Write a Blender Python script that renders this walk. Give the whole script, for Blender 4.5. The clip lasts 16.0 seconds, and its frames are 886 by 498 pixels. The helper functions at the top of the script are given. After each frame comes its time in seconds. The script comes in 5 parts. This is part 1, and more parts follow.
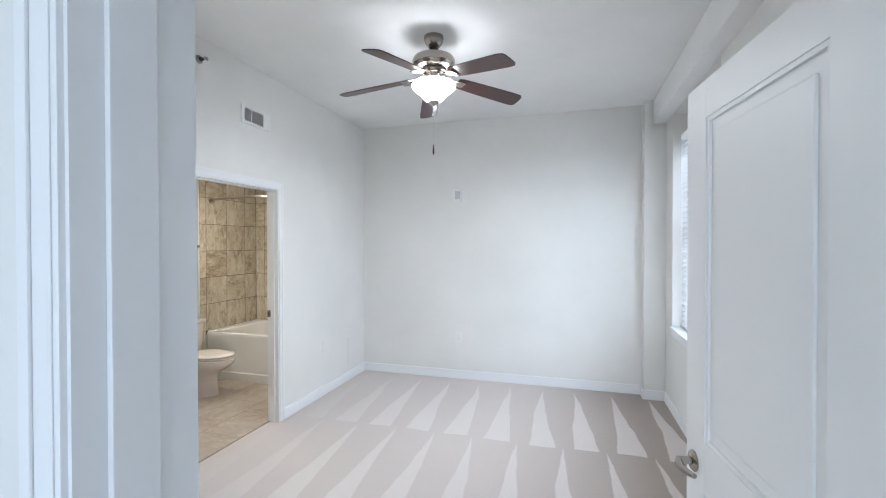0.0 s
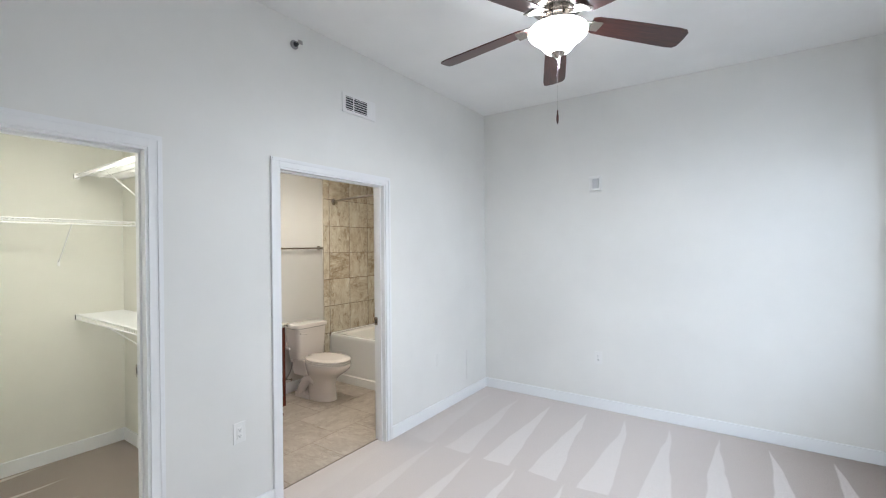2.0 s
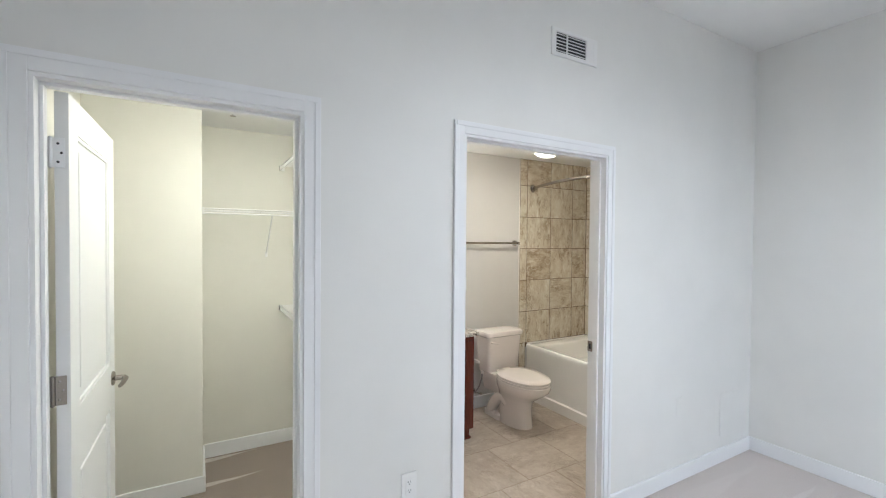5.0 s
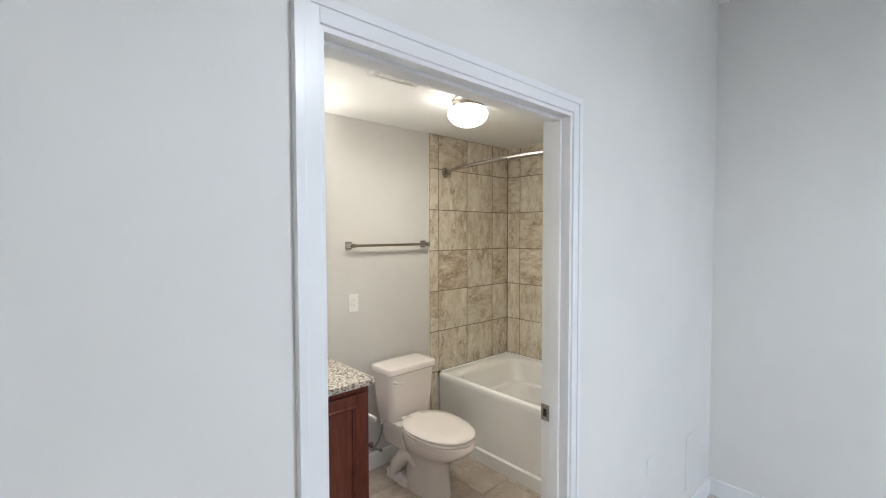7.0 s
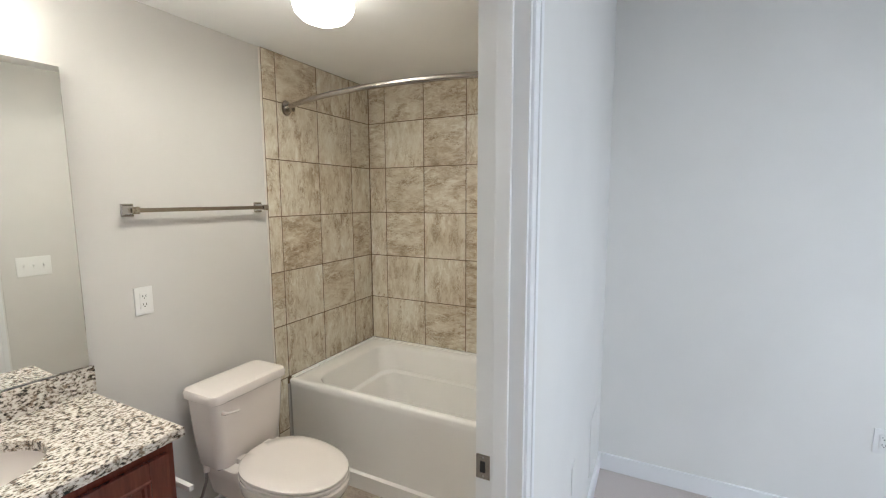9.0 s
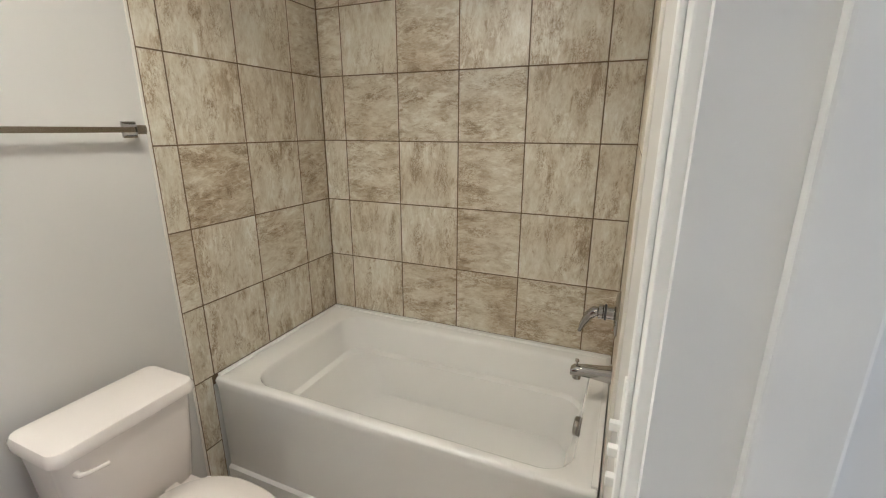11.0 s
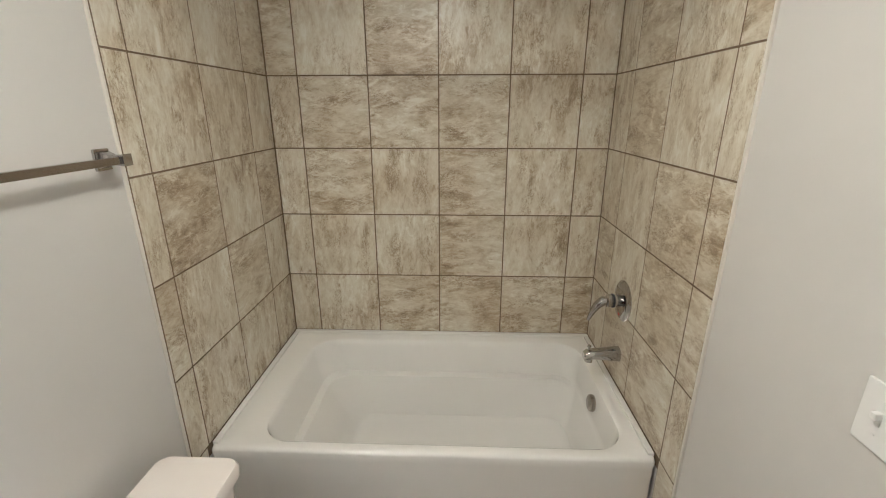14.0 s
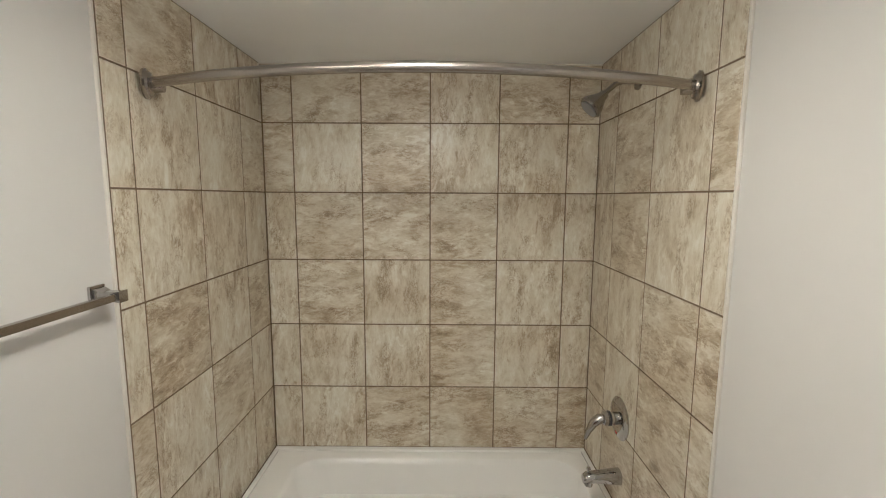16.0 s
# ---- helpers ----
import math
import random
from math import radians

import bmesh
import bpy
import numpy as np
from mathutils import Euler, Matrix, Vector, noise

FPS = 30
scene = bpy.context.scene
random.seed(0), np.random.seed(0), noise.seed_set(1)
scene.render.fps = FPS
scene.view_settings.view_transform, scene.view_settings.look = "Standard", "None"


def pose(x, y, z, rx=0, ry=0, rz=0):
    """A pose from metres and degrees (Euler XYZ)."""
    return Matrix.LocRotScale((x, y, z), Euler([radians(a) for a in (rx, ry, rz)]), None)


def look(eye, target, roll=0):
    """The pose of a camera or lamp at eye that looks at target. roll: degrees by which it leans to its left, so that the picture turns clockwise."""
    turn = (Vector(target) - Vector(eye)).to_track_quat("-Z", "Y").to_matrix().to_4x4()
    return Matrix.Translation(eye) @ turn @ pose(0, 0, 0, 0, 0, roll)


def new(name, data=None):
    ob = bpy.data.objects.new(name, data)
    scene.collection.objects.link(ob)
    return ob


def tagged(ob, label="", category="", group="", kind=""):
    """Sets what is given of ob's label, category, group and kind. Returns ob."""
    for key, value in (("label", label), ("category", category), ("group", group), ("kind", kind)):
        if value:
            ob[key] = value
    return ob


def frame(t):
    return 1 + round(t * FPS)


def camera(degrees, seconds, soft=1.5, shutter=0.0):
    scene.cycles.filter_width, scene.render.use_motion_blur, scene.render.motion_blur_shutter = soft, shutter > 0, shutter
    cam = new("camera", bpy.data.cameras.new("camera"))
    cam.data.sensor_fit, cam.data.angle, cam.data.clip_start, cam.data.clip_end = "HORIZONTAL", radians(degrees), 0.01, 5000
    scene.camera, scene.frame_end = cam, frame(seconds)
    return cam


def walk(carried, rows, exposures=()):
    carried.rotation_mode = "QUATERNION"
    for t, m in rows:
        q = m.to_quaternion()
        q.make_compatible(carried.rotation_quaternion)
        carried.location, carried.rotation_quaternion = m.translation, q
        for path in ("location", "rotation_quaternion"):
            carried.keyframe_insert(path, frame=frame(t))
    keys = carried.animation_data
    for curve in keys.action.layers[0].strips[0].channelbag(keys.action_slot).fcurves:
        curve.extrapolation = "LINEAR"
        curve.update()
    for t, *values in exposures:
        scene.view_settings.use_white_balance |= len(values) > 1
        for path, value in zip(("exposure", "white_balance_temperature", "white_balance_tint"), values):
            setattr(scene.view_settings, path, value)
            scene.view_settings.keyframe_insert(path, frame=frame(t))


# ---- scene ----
cam = camera(91.9, 16.0, 1.15)
PATH = [
    (0, (0.052, -0.038, 1.538), (-0.513, 1.881, 1.518), -0.1),
    (0.5, (-0.005, 0.204, 1.549), (-0.647, 2.098, 1.526), -0.2),
    (1, (-0.036, 0.393, 1.535), (-0.818, 2.233, 1.518), -0.3),
    (1.5, (-0.036, 0.523, 1.522), (-0.989, 2.281, 1.512), -0.4),
    (2, (-0.076, 0.61, 1.525), (-1.213, 2.256, 1.516), -0.5),
    (2.5, (-0.158, 0.692, 1.548), (-1.483, 2.19, 1.541), -0.3),
    (3, (-0.248, 0.761, 1.554), (-1.773, 2.055, 1.544), -0.1),
    (3.5, (-0.329, 0.825, 1.549), (-2.004, 1.918, 1.538), 0.1),
    (3.7, (-0.362, 0.858, 1.546), (-2.085, 1.874, 1.535), 0.1),
    (5.8, (-1.040, 1.420, 1.541), (-2.771, 2.421, 1.493), 0.6),
    (6, (-1.118, 1.504, 1.543), (-2.803, 2.58, 1.497), 0.5),
    (6.5, (-1.375, 1.673, 1.558), (-2.96, 2.892, 1.5), 0.5),
    (7, (-1.556, 1.776, 1.604), (-3.030, 3.124, 1.530), -0.1),
    (7.5, (-1.729, 1.846, 1.616), (-3.034, 3.360, 1.528), 0.0),
    (8, (-1.886, 1.993, 1.610), (-3.042, 3.621, 1.503), 0.0),
    (8.5, (-2.014, 2.104, 1.575), (-3.023, 3.823, 1.407), -0.1),
    (9, (-2.114, 2.228, 1.566), (-3.009, 4.003, 1.332), -0.2),
    (9.5, (-2.236, 2.366, 1.580), (-3.058, 4.164, 1.284), 0.1),
    (10, (-2.337, 2.559, 1.558), (-3.123, 4.350, 1.142), 0.3),
    (10.2, (-2.364, 2.642, 1.516), (-3.156, 4.419, 1.070), 0.2),
    (12.3, (-2.829, 3.008, 1.553), (-3.309, 4.849, 0.937), 0.2),
    (12.5, (-2.891, 3.003, 1.553), (-3.293, 4.864, 0.94), 0.0),
    (13, (-3.026, 2.954, 1.558), (-3.23, 4.847, 0.948), -0.1),
    (13.5, (-3.107, 2.866, 1.595), (-3.205, 4.764, 0.972), -0.2),
    (14, (-3.14, 2.794, 1.636), (-3.213, 4.695, 1.019), -0.1),
    (14.5, (-3.152, 2.776, 1.669), (-3.198, 4.684, 1.072), 0.1),
    (15, (-3.163, 2.784, 1.719), (-3.183, 4.715, 1.199), 0.2),
    (15.5, (-3.18, 2.792, 1.747), (-3.174, 4.756, 1.368), 0.4),
    (16, (-3.168, 2.807, 1.763), (-3.174, 4.792, 1.521), 0.3),
]
WINDOW_W, HALL_W, FAN_GLOW, BATH_GLOW, SHADE_GLOW, CLOSET_GLOW = 24, 23, 11, 7.0, 11.5, 22
EXPOSURES = ((0, 1.14, 5700, 8), (2.0, 1.16, 5740, 8), (3.7, 1.14, 5760, 8), (6.5, 1.08, 5700, 8), (8, 1.05, 5660, 8), (10, 1.02, 5640, 8), (12.5, 0.92, 5610, 8), (16, 0.90, 5620, 8))
walk(cam, [(t, look(eye, target, roll)) for t, eye, target, roll in PATH], EXPOSURES)

# ---- world, daylight and exposure ----
world = bpy.data.worlds.new("sky")
world.use_nodes = True
scene.world = world
wn = world.node_tree.nodes
sky = wn.new("ShaderNodeTexSky")
sky.sky_type = "NISHITA"
sky.sun_disc = False
sky.sun_elevation, sky.sun_rotation = radians(48), radians(150)
world.node_tree.links.new(sky.outputs[0], wn["Background"].inputs[0])
wn["Background"].inputs[1].default_value = 0.12


def area_lamp(name, m, sx, sy, watts, colour):
    d = bpy.data.lights.new(name, "AREA")
    d.shape, d.size, d.size_y, d.energy, d.color = "RECTANGLE", sx, sy, watts, colour
    ob = new(name, d)
    ob.matrix_world = m
    return ob


sun_data = bpy.data.lights.new("sun", "SUN")
sun_data.energy, sun_data.angle, sun_data.color = 0.9, radians(12), (1.0, 0.95, 0.88)
sun = new("sun", sun_data)
sun.matrix_world = pose(0, 0, 8, 40, 0, 150)
# sky light in the bedroom window and in the window at the end of the hall
area_lamp("window_daylight", look((1.42, 3.675, 1.7), (0, 3.675, 1.4)), 1.5, 2.0, WINDOW_W, (0.90, 0.95, 1.0))
area_lamp("hall_daylight", look((-0.1, -3.42, 1.5), (-0.1, 0, 1.5)), 2.0, 1.9, HALL_W, (0.82, 0.91, 1.0))


def bulb(name, x, y, z, size, watts, colour):
    """The downward light of a lit glass fitting."""
    ob = area_lamp(name, look((x, y, z), (x + 0.0001, y, z - 1)), size, size, watts, colour)
    ob.data.shape = "DISK"
    return ob


bulb("fan_bulb", -0.835, 2.76, 2.48, 0.16, 9, (1.0, 0.97, 0.93))
bulb("bath_bulb", -3.235, 3.50, 2.192, 0.18, 3.9, (1.0, 0.88, 0.695))
bulb("closet_bulb", -2.95, 1.42, 2.215, 0.14, 3.5, (1.0, 0.93, 0.76))

# ---- materials ----


def mat(name, colour, rough=0.6, metal=0.0, coat=0.0):
    m = bpy.data.materials.new(name)
    m.use_nodes = True
    b = m.node_tree.nodes["Principled BSDF"]
    b.inputs["Base Color"].default_value = (*colour, 1)
    b.inputs["Roughness"].default_value = rough
    b.inputs["Metallic"].default_value = metal
    b.inputs["Coat Weight"].default_value = coat
    return m


def node(m, kind, **values):
    n = m.node_tree.nodes.new(kind)
    for k, v in values.items():
        n.inputs[k.replace("_", " ")].default_value = v
    return n


def wire(m, a, b):
    m.node_tree.links.new(a, b)


def bsdf(m):
    return m.node_tree.nodes["Principled BSDF"]


def ramp(m, source, stops):
    r = m.node_tree.nodes.new("ShaderNodeValToRGB")
    els = r.color_ramp.elements
    while len(els) < len(stops):
        els.new(0.5)
    for e, (p, c) in zip(els, stops):
        e.position, e.color = p, (*c, 1)
    wire(m, source, r.inputs[0])
    return r.outputs[0]


def noise_of(m, scale, detail=4.0, rough=0.55, vector=None):
    n = node(m, "ShaderNodeTexNoise", Scale=scale, Detail=detail, Roughness=rough)
    if vector is None:
        g = m.node_tree.nodes.new("ShaderNodeNewGeometry")
        vector = g.outputs["Position"]
    wire(m, vector, n.inputs["Vector"])
    return n.outputs[0]


def bump(m, height, strength, distance, under=None):
    n = node(m, "ShaderNodeBump", Strength=strength, Distance=distance)
    wire(m, height, n.inputs["Height"])
    if under is not None:
        wire(m, under, n.inputs["Normal"])
    wire(m, n.outputs[0], bsdf(m).inputs["Normal"])
    return n.outputs[0]


def painted(name, colour, rough, spread=0.03, texture=0.12, scale=160):
    """Rolled wall paint: fine orange-peel relief and a faint uneven tone."""
    m = mat(name, colour, rough)
    lo = tuple(c * (1 - spread) for c in colour)
    hi = tuple(min(1, c * (1 + spread)) for c in colour)
    wire(m, ramp(m, noise_of(m, 1.3, 5), [(0.35, lo), (0.65, hi)]), bsdf(m).inputs["Base Color"])
    bump(m, noise_of(m, scale, 3), texture, 0.002)
    return m


WALL = painted("wall_paint", (0.805, 0.797, 0.770), 0.55)
CEIL = painted("ceiling_paint", (0.88, 0.88, 0.87), 0.8, texture=0.2, scale=90)
CLOSET = painted("closet_paint", (0.80, 0.785, 0.715), 0.6)
# Wall paint darkened here: the bathroom's lower brightness is put into the colour.
BATHP_DIM = painted("dimmed_bath_paint", (0.66, 0.64, 0.615), 0.45)
TRIM = painted("trim_paint", (0.85, 0.853, 0.86), 0.28, 0.015, 0.05, 40)
BASEP = painted("baseboard_paint", (0.88, 0.885, 0.89), 0.3, 0.012, 0.05, 40)
DOORP = painted("door_paint", (0.81, 0.81, 0.80), 0.48, 0.015, 0.06, 60)
PLASTIC = mat("white_plastic", (0.845, 0.84, 0.825), 0.3)
SLOT = mat("dark_slot", (0.03, 0.03, 0.03), 0.6)
DARK = mat("dark_grille", (0.035, 0.035, 0.04), 0.7)
ACRYL = mat("tub_acrylic", (0.88, 0.865, 0.84), 0.09, coat=0.6)
PORC = mat("porcelain", (0.84, 0.78, 0.74), 0.1, coat=0.6)
CHROME = mat("chrome", (0.46, 0.445, 0.43), 0.05, 1.0)
VINYL = mat("blind_vinyl", (0.85, 0.86, 0.87), 0.35)
WIREW = mat("wire_coating", (0.92, 0.915, 0.90), 0.3)
BLACKF = mat("black_sash", (0.02, 0.022, 0.027), 0.35)
GROUT = painted("grout", (0.17, 0.12, 0.075), 0.9, 0.12, 0.4, 300)
CAULK = mat("caulk", (0.74, 0.70, 0.64), 0.5)
HOSE = mat("braided_hose", (0.32, 0.31, 0.31), 0.35, 0.8)
RED = mat("red_mark", (0.5, 0.03, 0.02), 0.4)


def brushed():
    m = mat("brushed_nickel", (0.38, 0.345, 0.31), 0.25, 1.0)
    t = m.node_tree.nodes.new("ShaderNodeTexCoord")
    mp = node(m, "ShaderNodeMapping", Scale=(3, 3, 120))
    wire(m, t.outputs["Object"], mp.inputs["Vector"])
    wire(m, ramp(m, noise_of(m, 4, 2, 0.5, mp.outputs[0]), [(0.3, (0.22, 0.22, 0.22)), (0.7, (0.27, 0.27, 0.27))]), bsdf(m).inputs["Roughness"])
    return m


NICKEL = brushed()


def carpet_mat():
    """Cut-pile carpet with the wedge-shaped tracks that a vacuum cleaner leaves in its pile; pile shading is painted
    in.
    """
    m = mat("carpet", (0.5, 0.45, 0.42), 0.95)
    g = m.node_tree.nodes.new("ShaderNodeNewGeometry")
    sep = m.node_tree.nodes.new("ShaderNodeSeparateXYZ")
    wob = node(m, "ShaderNodeTexNoise", Scale=1.7, Detail=3.0)
    wire(m, g.outputs["Position"], wob.inputs["Vector"])
    add = m.node_tree.nodes.new("ShaderNodeVectorMath")
    add.operation = "MULTIPLY_ADD"
    wire(m, wob.outputs["Color"], add.inputs[0])
    add.inputs[1].default_value = (0.10, 0.16, 0)
    wire(m, g.outputs["Position"], add.inputs[2])
    wire(m, add.outputs[0], sep.inputs[0])

    def op(kind, a, b=None, c=None):
        n = m.node_tree.nodes.new("ShaderNodeMath")
        n.operation = kind
        for i, v in enumerate((a, b, c)):
            if v is None:
                continue
            if isinstance(v, (int, float)):
                n.inputs[i].default_value = v
            else:
                wire(m, v, n.inputs[i])
        return n.outputs[0]

    x, y = sep.outputs[0], sep.outputs[1]
    yy = op("DIVIDE", op("SUBTRACT", TRACK_TOP, y), TRACK_LEN)
    row = op("FLOOR", yy)
    along = op("FRACT", yy)
    u = op("FRACT", op("ADD", op("DIVIDE", op("SUBTRACT", x, op("MULTIPLY", along, 0.06)), TRACK_STEP), op("MULTIPLY", row, 0.37)))
    half = op("ABSOLUTE", op("MULTIPLY_ADD", u, 2.0, -1.0))
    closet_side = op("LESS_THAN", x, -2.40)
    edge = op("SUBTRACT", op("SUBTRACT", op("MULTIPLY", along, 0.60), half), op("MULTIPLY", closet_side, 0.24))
    mask = node(m, "ShaderNodeMapRange", **{"From_Min": -0.03, "From_Max": 0.03})
    wire(m, edge, mask.inputs[0])
    fine = noise_of(m, 210, 5, 0.8)
    mott = noise_of(m, 55, 4, 0.7)
    light = ramp(m, fine, [(0.25, (0.70, 0.64, 0.61)), (0.75, (0.86, 0.81, 0.78))])
    dark = ramp(m, fine, [(0.25, (0.52, 0.45, 0.415)), (0.75, (0.75, 0.68, 0.645))])
    # Pile shading painted into the base colour: darker eastward and all over the closet.
    shaded_pile = ramp(m, fine, [(0.25, (0.19, 0.145, 0.115)), (0.75, (0.42, 0.35, 0.30))])
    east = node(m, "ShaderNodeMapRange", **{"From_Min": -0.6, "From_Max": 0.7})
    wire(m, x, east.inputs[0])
    pile_shade = op("MAXIMUM", op("MULTIPLY", op("POWER", east.outputs[0], 1.5), 0.9), closet_side)
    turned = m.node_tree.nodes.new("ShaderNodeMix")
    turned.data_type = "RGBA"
    wire(m, pile_shade, turned.inputs[0])
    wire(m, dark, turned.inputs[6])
    wire(m, shaded_pile, turned.inputs[7])
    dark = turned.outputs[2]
    mix = m.node_tree.nodes.new("ShaderNodeMix")
    mix.data_type = "RGBA"
    # Tracks fade out towards the west wall.
    west_fade = node(m, "ShaderNodeMapRange", **{"From_Min": -2.3, "From_Max": -1.5, "To_Min": 0.12, "To_Max": 1.0})
    wire(m, x, west_fade.inputs[0])
    soft = op("MULTIPLY", op("MULTIPLY", op("MULTIPLY", mask.outputs[0], op("GREATER_THAN", yy, 0.0)), op("MAXIMUM", west_fade.outputs[0], closet_side)), op("MULTIPLY_ADD", mott, 0.9, 0.25))
    wire(m, soft, mix.inputs[0])
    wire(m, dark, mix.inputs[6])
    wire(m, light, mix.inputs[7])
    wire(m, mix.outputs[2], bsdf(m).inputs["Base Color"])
    bsdf(m).inputs["Sheen Weight"].default_value = 0.3
    nb = bump(m, fine, 0.7, 0.006)
    bump(m, mott, 0.4, 0.01, nb)
    return m


TRACK_TOP, TRACK_LEN, TRACK_STEP = 4.66, 1.28, 0.335
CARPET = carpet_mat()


def stone_tile(name, stops, stretch, rough, big=1.0):
    """Glazed stone-look tile; each tile takes its own cut of the vein, lying or standing."""
    m = mat(name, (0.4, 0.35, 0.28), rough)
    t = m.node_tree.nodes.new("ShaderNodeTexCoord")
    info = m.node_tree.nodes.new("ShaderNodeObjectInfo")
    gt = m.node_tree.nodes.new("ShaderNodeMath")
    gt.operation = "GREATER_THAN"
    wire(m, info.outputs["Random"], gt.inputs[0])
    gt.inputs[1].default_value = 0.48
    turn = m.node_tree.nodes.new("ShaderNodeMath")
    turn.operation = "MULTIPLY_ADD"
    wire(m, gt.outputs[0], turn.inputs[0])
    turn.inputs[1].default_value, turn.inputs[2].default_value = 1.4708, 0.05
    rot = m.node_tree.nodes.new("ShaderNodeVectorRotate")
    rot.rotation_type = "Y_AXIS"
    wire(m, t.outputs["Object"], rot.inputs["Vector"])
    wire(m, turn.outputs[0], rot.inputs["Angle"])
    shift = m.node_tree.nodes.new("ShaderNodeVectorMath")
    shift.operation = "ADD"
    wire(m, rot.outputs[0], shift.inputs[0])
    far = m.node_tree.nodes.new("ShaderNodeMath")
    far.operation = "MULTIPLY"
    wire(m, info.outputs["Random"], far.inputs[0])
    far.inputs[1].default_value = 37.0
    wire(m, far.outputs[0], shift.inputs[1])
    mp = node(m, "ShaderNodeMapping", Scale=(1.0, 1.0, stretch))
    wire(m, shift.outputs[0], mp.inputs["Vector"])

    def op(kind, a, b=None, c=None):
        n = m.node_tree.nodes.new("ShaderNodeMath")
        n.operation = kind
        for i, v in enumerate((a, b, c)):
            if v is None:
                continue
            if isinstance(v, (int, float)):
                n.inputs[i].default_value = v
            else:
                wire(m, v, n.inputs[i])
        return n.outputs[0]

    def field(scale, detail, rough_, vec, twist=0.0):
        n = node(m, "ShaderNodeTexNoise", Scale=scale * big, Detail=detail, Roughness=rough_, Distortion=twist)
        wire(m, vec, n.inputs["Vector"])
        return n.outputs[0]

    def between(v, lo, hi, a, b):
        n = node(m, "ShaderNodeMapRange", **{"From_Min": lo, "From_Max": hi, "To_Min": a, "To_Max": b})
        wire(m, v, n.inputs[0])
        return n.outputs[0]

    def crease(v, width):
        return between(op("ABSOLUTE", op("SUBTRACT", v, 0.5)), 0.0, width, 1.0, 0.0)

    along, plain = mp.outputs[0], shift.outputs[0]
    streak = field(7.5, 12.0, 0.72, along, 0.5)
    cloud = field(3.2, 5.0, 0.55, plain)
    body = op("ADD", op("MULTIPLY_ADD", streak, 0.44, 0.13), op("MULTIPLY", cloud, 0.24))
    # pale washes, rusty patches and fine crazing, each only in places
    wash = op("MULTIPLY", between(field(13.0, 10.0, 0.72, along, 0.9), 0.51, 0.60, 0.0, 1.0), between(field(4.2, 3.0, 0.5, plain), 0.40, 0.60, 0.2, 1.0))
    rust = op("MULTIPLY", between(field(11.0, 10.0, 0.74, along, 0.8), 0.50, 0.62, 0.0, 1.0), between(field(4.6, 4.0, 0.55, along), 0.47, 0.60, 0.0, 1.0))
    craze = op("MULTIPLY", crease(field(24.0, 8.0, 0.75, along, 1.2), 0.04), between(field(5.5, 4.0, 0.6, along), 0.48, 0.60, 0.0, 1.0))
    grit = field(48.0, 6.0, 0.8, along)
    tone = op("ADD", body, op("MULTIPLY_ADD", info.outputs["Random"], 0.05, -0.025))
    tone = op("ADD", tone, op("MULTIPLY", wash, 0.10))
    tone = op("SUBTRACT", tone, op("MULTIPLY", rust, 0.09))
    tone = op("SUBTRACT", tone, op("MULTIPLY", craze, 0.15))
    tone = op("ADD", tone, op("MULTIPLY_ADD", grit, 0.22, -0.11))
    wire(m, ramp(m, tone, stops), bsdf(m).inputs["Base Color"])
    bump(m, tone, 0.2, 0.003)
    return m


TILE = stone_tile("wall_tile_glaze", [(0.30, (0.26, 0.185, 0.112)), (0.40, (0.47, 0.38, 0.265)), (0.47, (0.63, 0.56, 0.44)), (0.55, (0.74, 0.695, 0.59)), (0.66, (0.84, 0.82, 0.75))], 2.4, 0.30)
FTILE = stone_tile("floor_tile_glaze", [(0.30, (0.33, 0.265, 0.205)), (0.43, (0.445, 0.375, 0.305)), (0.53, (0.54, 0.47, 0.395)), (0.68, (0.65, 0.59, 0.52))], 1.8, 0.38, 0.7)


def granite_mat():
    m = mat("granite", (0.6, 0.56, 0.5), 0.12, coat=0.3)
    g = m.node_tree.nodes.new("ShaderNodeNewGeometry")
    mp = node(m, "ShaderNodeMapping", Scale=(1.0, 0.62, 1.0), Rotation=(0, 0, 0.3))
    wire(m, g.outputs["Position"], mp.inputs["Vector"])
    a = ramp(m, noise_of(m, 112, 5, 0.62, mp.outputs[0]), [(0.385, (0.03, 0.028, 0.026)), (0.435, (0.22, 0.18, 0.14)), (0.475, (0.54, 0.48, 0.41)), (0.58, (0.74, 0.70, 0.64))])
    mix = m.node_tree.nodes.new("ShaderNodeMix")
    mix.data_type, mix.blend_type = "RGBA", "MULTIPLY"
    mix.inputs[0].default_value = 1.0
    b = ramp(m, noise_of(m, 46, 4, 0.6), [(0.36, (0.38, 0.31, 0.25)), (0.47, (1, 1, 1))])
    wire(m, a, mix.inputs[6])
    wire(m, b, mix.inputs[7])
    wire(m, mix.outputs[2], bsdf(m).inputs["Base Color"])
    return m


GRANITE = granite_mat()


def wood_mat(name, stops, rough, axis):
    m = mat(name, stops[0][1], rough, coat=0.25)
    t = m.node_tree.nodes.new("ShaderNodeTexCoord")
    mp = node(m, "ShaderNodeMapping", Scale=axis)
    wire(m, t.outputs["Object"], mp.inputs["Vector"])
    grain = noise_of(m, 6, 6, 0.6, mp.outputs[0])
    wire(m, ramp(m, grain, stops), bsdf(m).inputs["Base Color"])
    bump(m, grain, 0.08, 0.001)
    return m


CHERRY = wood_mat("cherry_stain", [(0.3, (0.088, 0.018, 0.011)), (0.55, (0.118, 0.026, 0.016)), (0.75, (0.15, 0.037, 0.022))], 0.27, (9, 9, 1.2))
